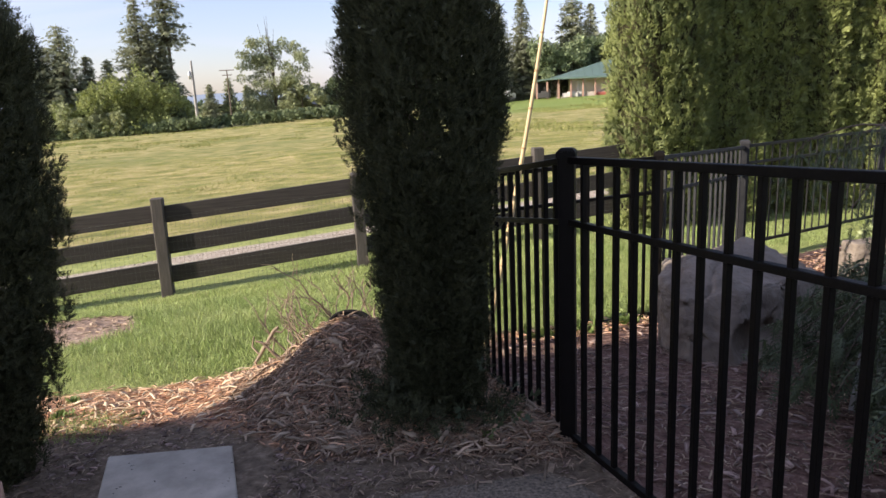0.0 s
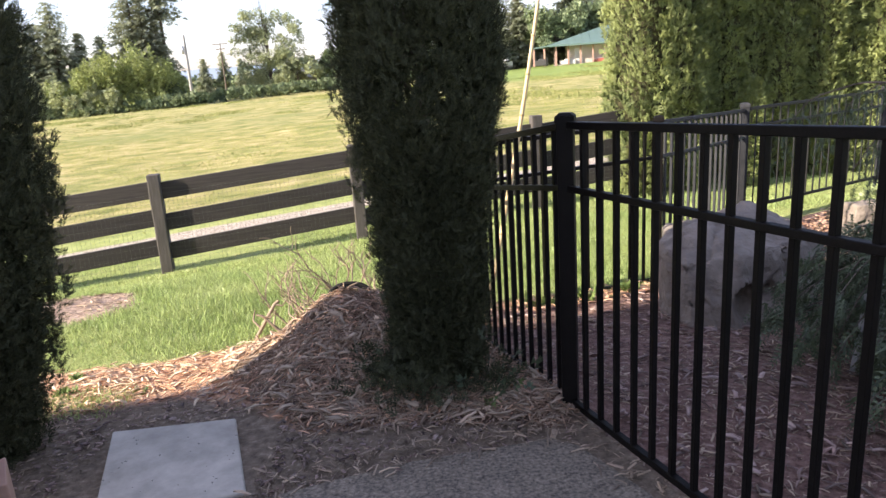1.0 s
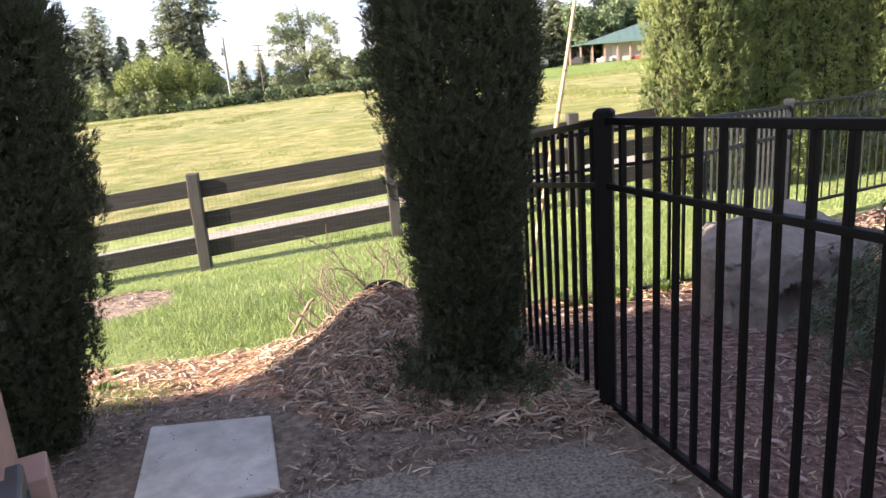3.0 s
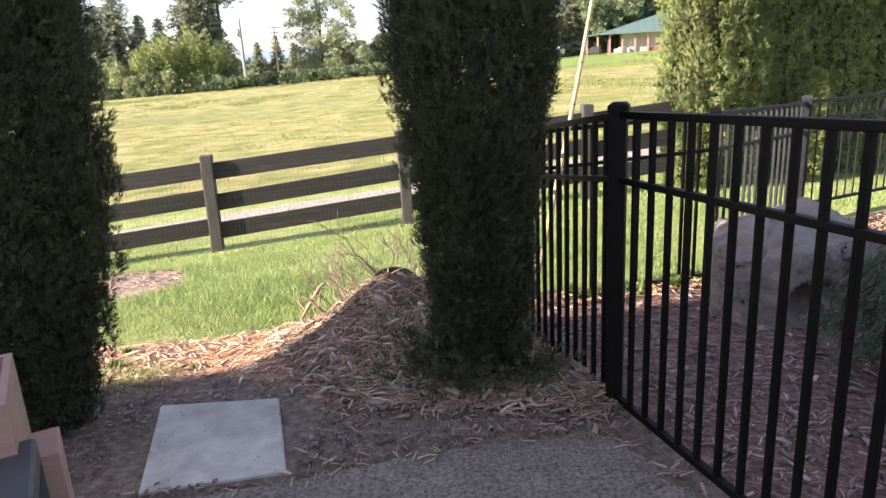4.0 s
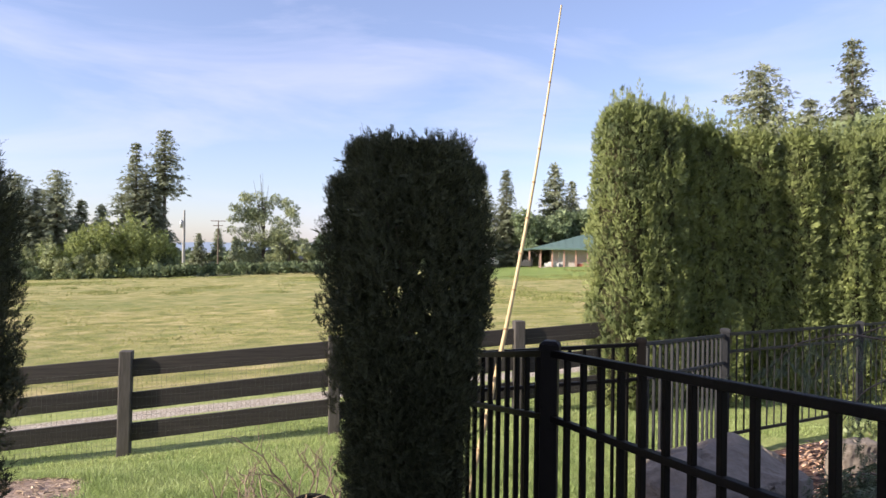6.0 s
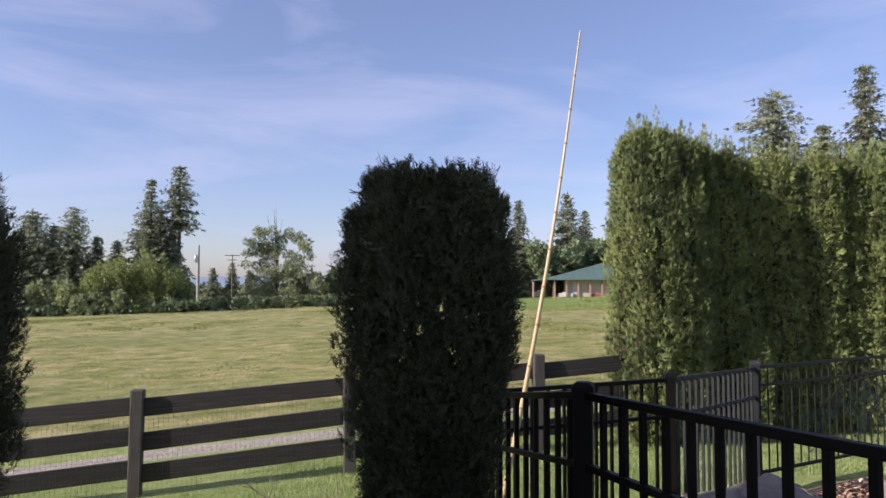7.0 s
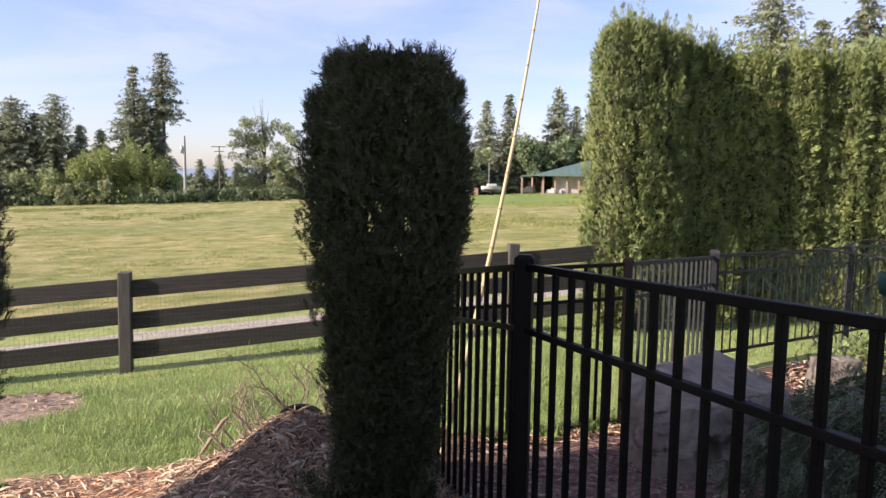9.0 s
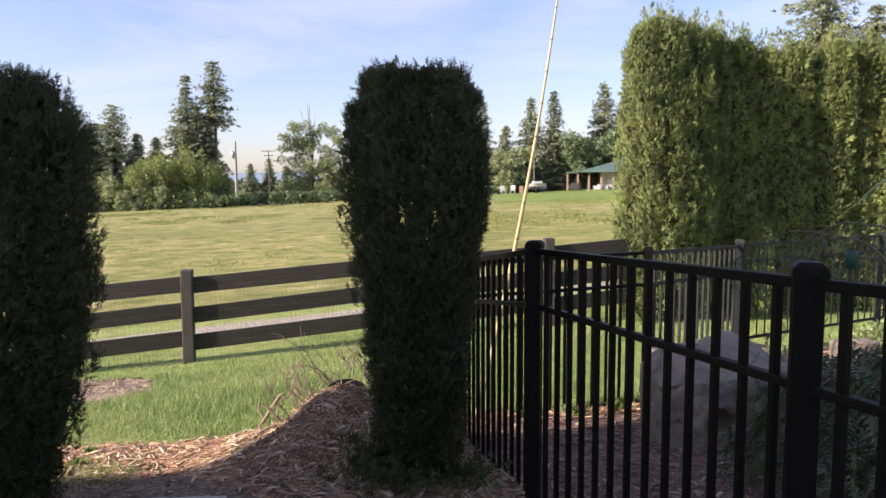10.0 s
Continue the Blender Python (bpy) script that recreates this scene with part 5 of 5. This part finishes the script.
# ---- far trees ----
def conifer_arrays(h, w, seed, sparse=0.0, base=0.05, size=0.9, blunt=0.0):
    """Whorls of drooping boughs set with small flat sprays; blunt rounds the top."""
    r = np.random.default_rng(seed)
    P, A, N, S = [], [], [], []
    z = h * base
    while z < h * 0.985:
        f = 1 - z / h
        reach = 1.15 * w * (f ** (0.74 - 0.40 * blunt)) * r.uniform(0.7, 1.2) + 0.10
        for k in range(max(9, int(r.uniform(20, 26) * (1 - 0.3 * sparse)))):
            a, ln = r.uniform(0, 2 * np.pi), reach * r.uniform(0.4, 1.2)
            if sparse and r.random() < sparse * 0.5:
                continue
            droop, lift = r.uniform(0.2, 0.5), r.uniform(0.1, 0.3)
            m = max(3, int(ln / 0.24))
            s = (np.arange(m) + 0.7) / m
            c, q = math.cos(a), math.sin(a)
            j = r.normal(size=(m, 3)) * np.array([0.10, 0.10, 0.05]) * (1 + s[:, None])
            P.append(np.c_[ln * s * c, ln * s * q, z - droop * ln * s + lift * ln * s * s] + j)
            turn = r.choice([-0.8, 0.8], m) * (1 - 0.6 * s)
            A.append(np.c_[np.cos(a + turn), np.sin(a + turn), -0.25 + 0.25 * r.normal(size=m)])
            N.append(np.c_[0.55 * r.normal(size=(m, 2)), np.full(m, 0.75)])
            S.append(1.5 * size * r.uniform(0.55, 1.1, m) * (0.42 + 0.58 * f))
        z += (0.20 + 0.012 * h) * (1 + 0.5 * sparse) * r.uniform(0.8, 1.2)
    P.append(np.c_[np.zeros((4, 2)), h - np.array([0.4, 0.8, 1.2, 1.6])])
    A.append(np.c_[0.2 * r.normal(size=(4, 2)), np.ones(4)])
    N.append(r.normal(size=(4, 3)))
    S.append(np.full(4, 0.55))
    return scatter(*BOUGH, np.concatenate(P), np.concatenate(A), np.concatenate(N), np.concatenate(S))


def crown_arrays(blobs, count, size, seed, airy=1.8):
    """Leaf clumps on the outside of overlapping uneven masses: (x, y, z, rx, ry, rz)."""
    r = np.random.default_rng(seed)
    b = np.array(blobs)
    wgt = b[:, 3] * b[:, 5]
    k = r.choice(len(b), count, p=wgt / wgt.sum())
    d = unit(r.normal(size=(count, 3)))
    lump = 1 + 0.26 * np.sin(5 * d[:, 0] + 3 * k) * np.sin(6 * d[:, 2] + 2 * k) + 0.1 * np.sin(11 * d[:, 1] + k)
    depth = (1 - 0.55 * r.random(count) ** airy) * lump
    P = b[k, :3] + b[k, 3:] * d * depth[:, None]
    A = d + 0.8 * r.normal(size=(count, 3)) + np.array([0, 0, 0.1])
    keep = P[:, 2] > -0.2
    return scatter(*CLUMP, P[keep], A[keep], (d + 0.8 * r.normal(size=(count, 3)))[keep], size * r.uniform(0.55, 1.3, keep.sum()))


def conifer(at, h, w, seed, label, sparse=0.0, base=0.06, size=0.75, drop=0.0, blunt=-0.35):
    z = float(ground_z(at[0], at[1])) - 0.1 - drop
    t = thing("conifer", (at[0], at[1], z), label, "tree", "far conifers")
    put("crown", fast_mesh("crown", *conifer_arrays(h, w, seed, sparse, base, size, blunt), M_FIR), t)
    put("trunk", tube("trunk", [(0, 0, 0), (0.05, 0, h * 0.5), (0, 0, h * 0.97)], [0.018 * h, 0.011 * h, 0.002 * h], M_TRUNK, 8), t)


def leafy(at, blobs, count, size, seed, label, material, name="broadleaf_tree", limbs=True, group="far broadleaf trees", snags=0, airy=1.0):
    z = float(ground_z(at[0], at[1])) - 0.1
    t = thing(name, (at[0], at[1], z), label, "tree" if limbs else "bush", group)
    put("crown", fast_mesh("crown", *crown_arrays(blobs, count, size, seed, airy), material), t)
    if limbs:
        r = random.Random(seed)
        top = max(b[2] for b in blobs)
        parts = [tube_arrays([(0, 0, -0.2), (0.1, 0, top * 0.5), (0, 0.1, top)], [0.022 * top, 0.014 * top, 0.004 * top], 8)]
        for b in blobs[::max(1, len(blobs) // 16)]:
            s = r.uniform(0.2, 0.5) * b[2]
            parts.append(tube_arrays([(0, 0, s), (b[0] * 0.5, b[1] * 0.5, (s + b[2]) * 0.52), (b[0], b[1], b[2] + 0.4 * b[5])], [0.005 * top, 0.0035 * top, 0.0012 * top], 6))
        for k in range(snags):
            a = r.uniform(-0.6, 0.3)
            parts.append(tube_arrays([(0, 0, top * 0.5), (0.12 * top * a, 0, top * 0.9), (0.22 * top * a + r.uniform(-.3, .3), 0, top * r.uniform(1.15, 1.38))], [0.006 * top, 0.004 * top, 0.0012 * top], 6))
        put("trunk", fast_mesh("trunk", *join(parts), M_TRUNK, True), t)


def ring(cx, cz, n, spread, rad, seed, flat=0.75):
    r = random.Random(seed)
    return [(cx + r.uniform(-1, 1) * spread, r.uniform(-0.6, 0.6) * spread, cz + r.uniform(-0.8, 0.9) * spread * 0.8, rad * r.uniform(0.7, 1.2), rad * r.uniform(0.7, 1.2), rad * flat * r.uniform(0.7, 1.2)) for _ in range(n)]


def pale_spots():
    """Open layered clumps over an upright crown, thinner towards the top."""
    r = random.Random(81)
    return [(r.uniform(-1, 1) * 5.2 * math.sqrt(max(0.05, 1 - ((z - 4.6) / 6.4) ** 2)), r.uniform(-3, 3), z, r.random()) for z in (0.8 + 9.6 * r.random() ** 1.25 for _ in range(120))]


def build_far_trees():
    fir = "tall dark green fir standing behind the field"
    conifer((-47.3, 82.5), 12.9, 4.4, 51, fir, blunt=0.5)
    conifer((-45.3, 83.6), 11.0, 3.4, 52, fir, blunt=0.4)
    conifer((-42.8, 83.2), 13.4, 2.5, 53, fir, 0.0, blunt=0.75)
    conifer((-41.2, 85.8), 9.9, 2.1, 54, "small fir in the tree group behind the field")
    conifer((-39.0, 86.2), 9.3, 1.9, 55, "small fir in the tree group behind the field")
    conifer((-35.7, 88.2), 17.2, 4.7, 56, fir, 0.0, blunt=-0.5)
    conifer((-32.6, 89.4), 18.9, 3.2, 57, "tall fir with a bare gap below its open top", 0.1, 0.58, 0.85, blunt=0.75)
    conifer((-34.2, 87.5), 13.0, 4.2, 58, "dense dark fir among the tree group")
    conifer((-33.0, 88.5), 11.0, 2.2, 59, "dense dark fir among the tree group")
    conifer((-38.5, 146.0), 8.0, 1.6, 60, "small pointed fir far beyond the field", drop=1.0)
    conifer((-42.6, 148.0), 9.8, 2.2, 61, "small pointed fir far beyond the field", drop=1.0)
    conifer((-46.0, 146.0), 8.6, 2.4, 62, "small pointed fir far beyond the field", drop=1.0)
    conifer((-34.5, 143.0), 5.2, 1.9, 63, "small pointed fir far beyond the field", drop=1.0)
    conifer((2.2, 97.0), 13.0, 2.6, 64, fir, 0.2)
    conifer((8.9, 99.0), 13.4, 2.9, 65, fir)
    conifer((12.0, 98.0), 14.0, 2.8, 66, fir, 0.1)
    conifer((5.6, 103.0), 10.0, 2.4, 67, fir)
    conifer((19.5, 101.0), 15.2, 4.4, 68, "open-branched tall fir behind the barn", 0.3, size=0.9)
    conifer((21.8, 100.0), 12.2, 2.8, 69, fir, 0.15)
    conifer((26.6, 54.0), 17.2, 5.6, 70, "broad old conifer rising behind the hedge", 0.15, 0.15, 0.8, blunt=0.5)
    conifer((29.8, 52.5), 14.2, 4.6, 71, "conifer rising behind the hedge", 0.1)
    conifer((32.1, 51.0), 18.2, 4.6, 72, "tall fir rising behind the hedge", 0.1)
    conifer((36.5, 50.0), 17.0, 4.2, 73, "tall fir rising behind the hedge", 0.05)
    leafy((-20.8, 92.8), [(x * (0.55 + 0.06 * z) * 0.9, y, z * 0.98, 0.62 + 0.25 * g, 0.62 + 0.25 * g, 0.5 + 0.2 * g) for x, y, z, g in pale_spots()], 13000, 0.24, 82, "pale open broadleaf tree with dead upper limbs", M_PALE, snags=5)
    leafy((-17.2, 91.5), ring(0, 3.4, 14, 2.6, 0.9, 83), 3000, 0.38, 84, "pale green broadleaf tree at the field edge", M_PALE)
    leafy((-12.4, 94.0), ring(0, 3.0, 14, 2.4, 1.0, 85), 3000, 0.4, 86, "dark green broadleaf tree at the field edge", M_LEAF)
    leafy((-8.6, 95.0), ring(0, 5.4, 18, 3.2, 1.1, 87), 3600, 0.4, 88, "pale green broadleaf tree behind the field", M_PALE)
    leafy((-3.4, 97.0), ring(0, 4.0, 16, 3.0, 1.2, 89), 3400, 0.4, 90, "green broadleaf tree behind the field", M_LEAF)
    leafy((16.4, 95.5), ring(0, 4.6, 40, 3.3, 1.25, 91), 8500, 0.36, 92, "dense round blue-green broadleaf tree behind the barn", M_LEAF)
    leafy((22.0, 98.0), ring(0, 4.6, 10, 2.9, 1.8, 93), 2800, 0.55, 94, "green broadleaf tree behind the barn", M_LEAF)
    leafy((5.2, 94.5), ring(0, 3.1, 30, 3.6, 1.1, 95), 6000, 0.36, 96, "light green willow-like tree beside the parked boat", M_PALE)
    leafy((31.0, 49.0), ring(0, 8.0, 12, 4.0, 2.0, 97), 4000, 0.5, 98, "broad green tree crown behind the hedge", M_LEAF)
    for k, (x, y, s, m) in enumerate(((-45.6, 79.0, 1.1, M_LEAF), (-43.0, 79.8, 1.7, M_PALE), (-40.4, 80.0, 1.5, M_BUSH), (-38.0, 80.8, 2.2, M_BUSH), (-35.4, 81.4, 2.75, M_BUSH), (-33.2, 82.2, 2.5, M_BUSH),
                                     (-47.6, 77.8, 1.0, M_LEAF), (-46.4, 79.6, 1.3, M_LEAF), (-48.8, 79.0, 1.6, M_LEAF), (-44.2, 80.4, 1.6, M_BUSH), (-39.2, 79.0, 1.0, M_PALE), (-36.6, 79.8, 1.2, M_PALE), (-31.2, 82.8, 1.8, M_BUSH), (-30.0, 82.6, 1.1, M_LEAF))):
        leafy((x, y), ring(0, s * 1.05, 30, s * 1.35, s * 0.36, 110 + k, 1.4) + ring(0, s * 1.75, 12, s * 1.15, s * 0.2, 150 + k, 2.4), 4200, 0.26, 120 + k, "bright green ragged bush at the field edge", m, "bush", False, "field edge bushes")
    r = np.random.default_rng(130)
    blobs = [(x, 80.5 + 0.12 * (x + 30) + r.uniform(-0.7, 0.7) + (2.5 if x > -26 else 0), r.uniform(0.2, 0.5) + float(ground_z(x, 82.0)), r.uniform(1.0, 1.8), 0.8, r.uniform(0.55, 1.0)) for x in np.arange(-50, 3.0, 0.9)]
    v, f = bank_arrays(blobs, 11000, 0.46, 131)
    cover("bramble_bank", "low tangled bramble bank along the far field edge", "bushes", v, f, M_LEAF)
    blobs = [(x, 99.0 + r.uniform(-1, 1), r.uniform(0.5, 2.0), r.uniform(1.6, 2.6), 1.2, r.uniform(1.6, 3.0)) for x in np.arange(-4, 30, 1.6)]
    v, f = bank_arrays(blobs, 4500, 0.7, 132)
    cover("far_woodland", "dark undergrowth below the trees behind the barn", "bushes", v, f, M_LEAF)
    blobs = [(x, 150 + r.uniform(-3, 3), r.uniform(-0.8, 0.2), r.uniform(2.6, 4.0), 2, r.uniform(1.0, 1.8)) for x in np.arange(-130, 30, 3.0)]
    v, f = bank_arrays(blobs, 4500, 1.1, 133)
    cover("far_woodland", "distant line of low trees beyond the field", "trees", v, f, M_LEAF)
    blobs = [(x, 58 + r.uniform(-2, 2), r.uniform(3, 6), r.uniform(2.6, 4.0), 2, r.uniform(3, 5)) for x in np.arange(28, 60, 2.5)]
    v, f = bank_arrays(blobs, 4000, 1.0, 134)
    cover("far_woodland", "dark trees standing behind the hedge", "trees", v, f, M_LEAF)


def bank_arrays(blobs, count, size, seed):
    r = np.random.default_rng(seed)
    b = np.array(blobs)
    k = r.integers(0, len(b), count)
    d = unit(r.normal(size=(count, 3)))
    d[:, 2] = np.abs(d[:, 2])
    P = b[k, :3] + b[k, 3:] * d * (1 - 0.4 * r.random(count)[:, None] ** 2) * (1 + 0.15 * r.normal(size=(count, 1)))
    A = d + 0.7 * r.normal(size=(count, 3))
    return scatter(*CLUMP, P, A, d + 0.8 * r.normal(size=(count, 3)), size * r.uniform(0.5, 1.4, count))


build_far_trees()


# ---- poles, barn and what stands by it, hills ----
def build_poles():
    z = float(ground_z(-35.05, 104.27))
    t = thing("utility_pole", (-35.05, 104.27, z), "weathered grey utility pole with a transformer can", "utility pole", "utility poles")
    h = 9.4
    put("pole", tube("pole", [(0, 0, -0.3), (0, 0, h * 0.6), (0.02, 0, h)], [0.24, 0.2, 0.13], M_POLE, 10), t)
    put("transformer", tube("transformer", [(-0.38, -0.1, h - 2.6), (-0.38, -0.1, h - 2.55), (-0.38, -0.1, h - 1.5), (-0.38, -0.1, h - 1.45)], [0.1, 0.2, 0.2, 0.1], M_STEEL, 12), t)
    z = float(ground_z(-41.5, 144.1)) - 1
    t = thing("utility_pole", (-41.5, 144.1, z), "thin dark utility pole with two crossarms", "utility pole", "utility poles")
    top = 7.8 - z
    put("pole", tube("pole", [(0, 0, -0.3), (0, 0, top * 0.6), (0, 0, top)], [0.15, 0.13, 0.10], M_TRUNK, 8), t)
    for d in (0.15, 1.1):
        put("crossarm", box("crossarm", 3.0 if d < 0.5 else 1.9, 0.14, 0.16, M_TRUNK, 0.01, (0, -0.15, 0)), t, pose(0, 0, top - d))


def build_barn():
    t = thing("barn", (15.1, 88.2, 0.02), "long low barn with a green metal roof and open porch", "building", turn=-8)
    L, D, H = 22.0, 11.0, 2.5
    put("wall", box("wall", L - 1.4, D - 4.0, H + 0.4, M_WALL, 0.02, (L / 2 + 1.0, 1.0 + D / 2 - 2.0, H / 2 - 0.2)), t)
    put("foundation", box("foundation", L, D, 0.5, M_CONCRETE, 0.02, (L / 2, D / 2, -0.22)), t)
    bm = bmesh.new()
    e, rz = H, H + 2.0
    pts = [(-0.8, -0.6, e), (L + 0.8, -0.6, e), (L + 0.8, D + 0.6, e), (-0.8, D + 0.6, e), (6.4, D / 2, rz), (L - 5.0, D / 2, rz)]
    up = [bm.verts.new(p) for p in pts]
    dn = [bm.verts.new((p[0], p[1], p[2] - 0.22)) for p in pts]
    for q in ((0, 1, 5, 4), (1, 2, 5), (2, 3, 4, 5), (3, 0, 4)):
        bm.faces.new([up[k] for k in q])
        bm.faces.new([dn[k] for k in q][::-1])
    for a, b in ((0, 1), (1, 2), (2, 3), (3, 0)):
        bm.faces.new((up[a], dn[a], dn[b], up[b]))
    roof = put("roof", bm_mesh("roof", bm, M_ROOF), t)
    for k in range(24):
        x = -0.4 + k * 0.95
        s = min(1.0, max(0.03, (x + 0.8) / 7.2))
        a, b = Vector((x, -0.58, e + 0.03)), Vector((x, -0.6 + s * (D / 2 + 0.6), e + 0.03 + s * 2.0))
        put("roof_seam", tube("roof_seam", [tuple(a), tuple((a + b) / 2), tuple(b)], 0.016, M_ROOF, 4, False), roof)
    put("fascia", box("fascia", L + 1.6, 0.08, 0.22, M_ROOF, 0.01, (L / 2, -0.66, e - 0.12)), t)
    for k in range(15):
        put("porch_post", box("porch_post", 0.22, 0.22, H, M_REDPOST, 0.02, (0.2 + k * 1.48, 0.0, H / 2 - 0.05)), t)
    put("door", box("door", 1.0, 0.1, 2.0, M_WHITE, 0.02, (3.0, 0.97, 1.0)), t)
    put("lean_to_roof", box("lean_to_roof", 2.0, 5.0, 0.16, M_ROOF, 0.02, (-1.7, 2.6, 2.3), 0.10), t)
    for x, y in ((-2.5, 0.4), (-1.2, 0.4), (-2.5, 4.6)):
        put("lean_to_post", box("lean_to_post", 0.22, 0.22, 2.1, M_REDPOST, 0.02, (x, y, 1.05)), t)
    # Near-black panel: the shade under the lean-to put into a sheet
    put("lean_to_back", box("lean_to_back", 1.8, 0.15, 2.0, M_DARK, 0.02, (-1.6, 5.0, 1.0)), t)
    for x, w, h, m, nm, lb in ((1.6, 1.9, 0.7, M_WHITE, "covered_bench", "low white covered bench on the barn porch"), (5.4, 1.6, 0.55, M_COAT, "storage_crate", "red-brown storage crate on the barn porch"),
                               (7.0, 2.0, 0.6, M_WHITE, "covered_bench", "low white covered bench on the barn porch"), (-1.7, 1.4, 0.9, M_GREYBOX, "lawn_tractor", "dark lawn tractor parked under the lean-to")):
        p = t.matrix_basis @ Vector((x, 0.5, 0.03))
        o = thing(nm, tuple(p), lb, "furniture" if "bench" in nm else "equipment", turn=-8)
        put("body", box("body", w, 0.7, h * 0.7, m, 0.06, (0, 0, h * 0.45)), o)
        put("top", box("top", w * 0.6, 0.6, h * 0.35, m, 0.06, (w * 0.1, 0.05, h * 0.85)), o)


def build_boat():
    t = thing("sailboat", (8.8, 89.5, float(ground_z(8.8, 89.5))), "small white-decked sailboat parked on a dark trailer", "boat", turn=6)
    bm = bmesh.new()
    secs = []
    for s in np.linspace(0, 1, 9):
        w = 0.75 * math.sin(math.pi * min(1, 0.35 + 0.65 * (1 - s))) ** 0.7 * (1 - s ** 3) + 0.03
        secs.append([bm.verts.new((2.6 * s - 1.3, w * a, 0.95 + b * (0.9 + 0.1 * s))) for a, b in ((-1, 0.25), (-0.75, -0.15), (0, -0.35), (0.75, -0.15), (1, 0.25))])
    for a, b in zip(secs, secs[1:]):
        for k in range(4):
            bm.faces.new((a[k], a[k + 1], b[k + 1], b[k]))
        bm.faces.new((a[4], a[0], b[0], b[4]))
    bm.faces.new(secs[0])
    put("hull", bm_mesh("hull", bm, M_WHITE, False), t)
    put("cabin", box("cabin", 1.2, 0.9, 0.3, M_WHITE, 0.08, (0.1, 0, 1.32)), t)
    put("mast", tube("mast", [(-0.3, 0, 1.0), (-0.3, 0, 2.5), (-0.3, 0, 4.2)], 0.05, M_POLE, 8), t)
    put("trailer", box("trailer", 2.3, 1.2, 0.16, M_GREYBOX, 0.03, (0, 0, 0.5)), t)
    for y in (-0.6, 0.6):
        put("wheel", tube("wheel", [(0, y - 0.1, 0.3), (0, y - 0.09, 0.3), (0, y + 0.09, 0.3), (0, y + 0.1, 0.3)], [0.05, 0.3, 0.3, 0.05], M_BLACKPLASTIC, 14), t)
    z = float(ground_z(6.9, 89.3))
    t = thing("utility_box", (6.9, 89.3, z), "small cream utility box standing on the grass", "box")
    put("box", box("box", 0.5, 0.4, 0.95, M_TANBOX, 0.04, (0, 0, 0.47)), t)


def build_chairs():
    proto = thing("garden_chair", (3.4, 89.8, float(ground_z(3.4, 89.8))), "pale slatted garden chair on the far lawn", "chair", "far garden chairs", turn=200)
    put("seat", box("seat", 0.6, 0.6, 0.06, M_WHITE, 0.02, (0, 0, 0.38)), proto)
    put("backrest", box("backrest", 0.6, 0.05, 0.75, M_WHITE, 0.02), proto, pose(0, -0.38, 0.7, 20, 0, 0))
    for x in (-0.27, 0.27):
        put("leg", box("leg", 0.06, 0.06, 0.38, M_WHITE, 0.01, (x, 0.25, 0.19)), proto)
        put("leg", box("leg", 0.06, 0.06, 0.38, M_WHITE, 0.01, (x, -0.25, 0.19)), proto)
        put("armrest", box("armrest", 0.1, 0.65, 0.04, M_WHITE, 0.01, (x, 0, 0.6)), proto)
    for x, a in ((4.6, 190), (5.8, 170)):
        copy_thing(proto, pose(x, 89.9, float(ground_z(x, 89.9)), 0, 0, a))


def build_shed():
    z = float(ground_z(-17.0, 98))
    t = thing("shed", (-17.0, 98.0, z), "low grey-roofed shed half hidden behind the brambles", "shed", turn=10)
    put("wall", box("wall", 5.0, 4.0, 1.9, M_WALL, 0.02, (0, 0, 0.9)), t)
    for s in (-1, 1):
        put("roof", box("roof", 5.6, 2.5, 0.12, M_POLE, 0.02), t, pose(0, s * 1.1, 2.25, -s * 22, 0, 0))


def build_hills():
    xs = np.linspace(-1800, 1800, 180)
    h = 26 + 12 * np.sin(xs / 330 + 0.6) + 5 * np.sin(xs / 95) + 2 * np.sin(xs / 31)
    rows = []
    for y, k in ((1420, -0.1), (1500, 0.55), (1580, 0.9), (1660, 1.0), (1800, 0.3)):
        rows.append(np.stack([xs, np.full(180, float(y)), h * k], -1))
    v = np.concatenate(rows)
    i, j = np.meshgrid(np.arange(4), np.arange(179), indexing="ij")
    f = np.stack([i * 180 + j, i * 180 + j + 1, (i + 1) * 180 + j + 1, (i + 1) * 180 + j], -1).reshape(-1, 4)
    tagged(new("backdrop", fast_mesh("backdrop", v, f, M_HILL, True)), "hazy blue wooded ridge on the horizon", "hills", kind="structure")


build_poles()
build_barn()
build_boat()
build_chairs()
build_shed()
build_hills()
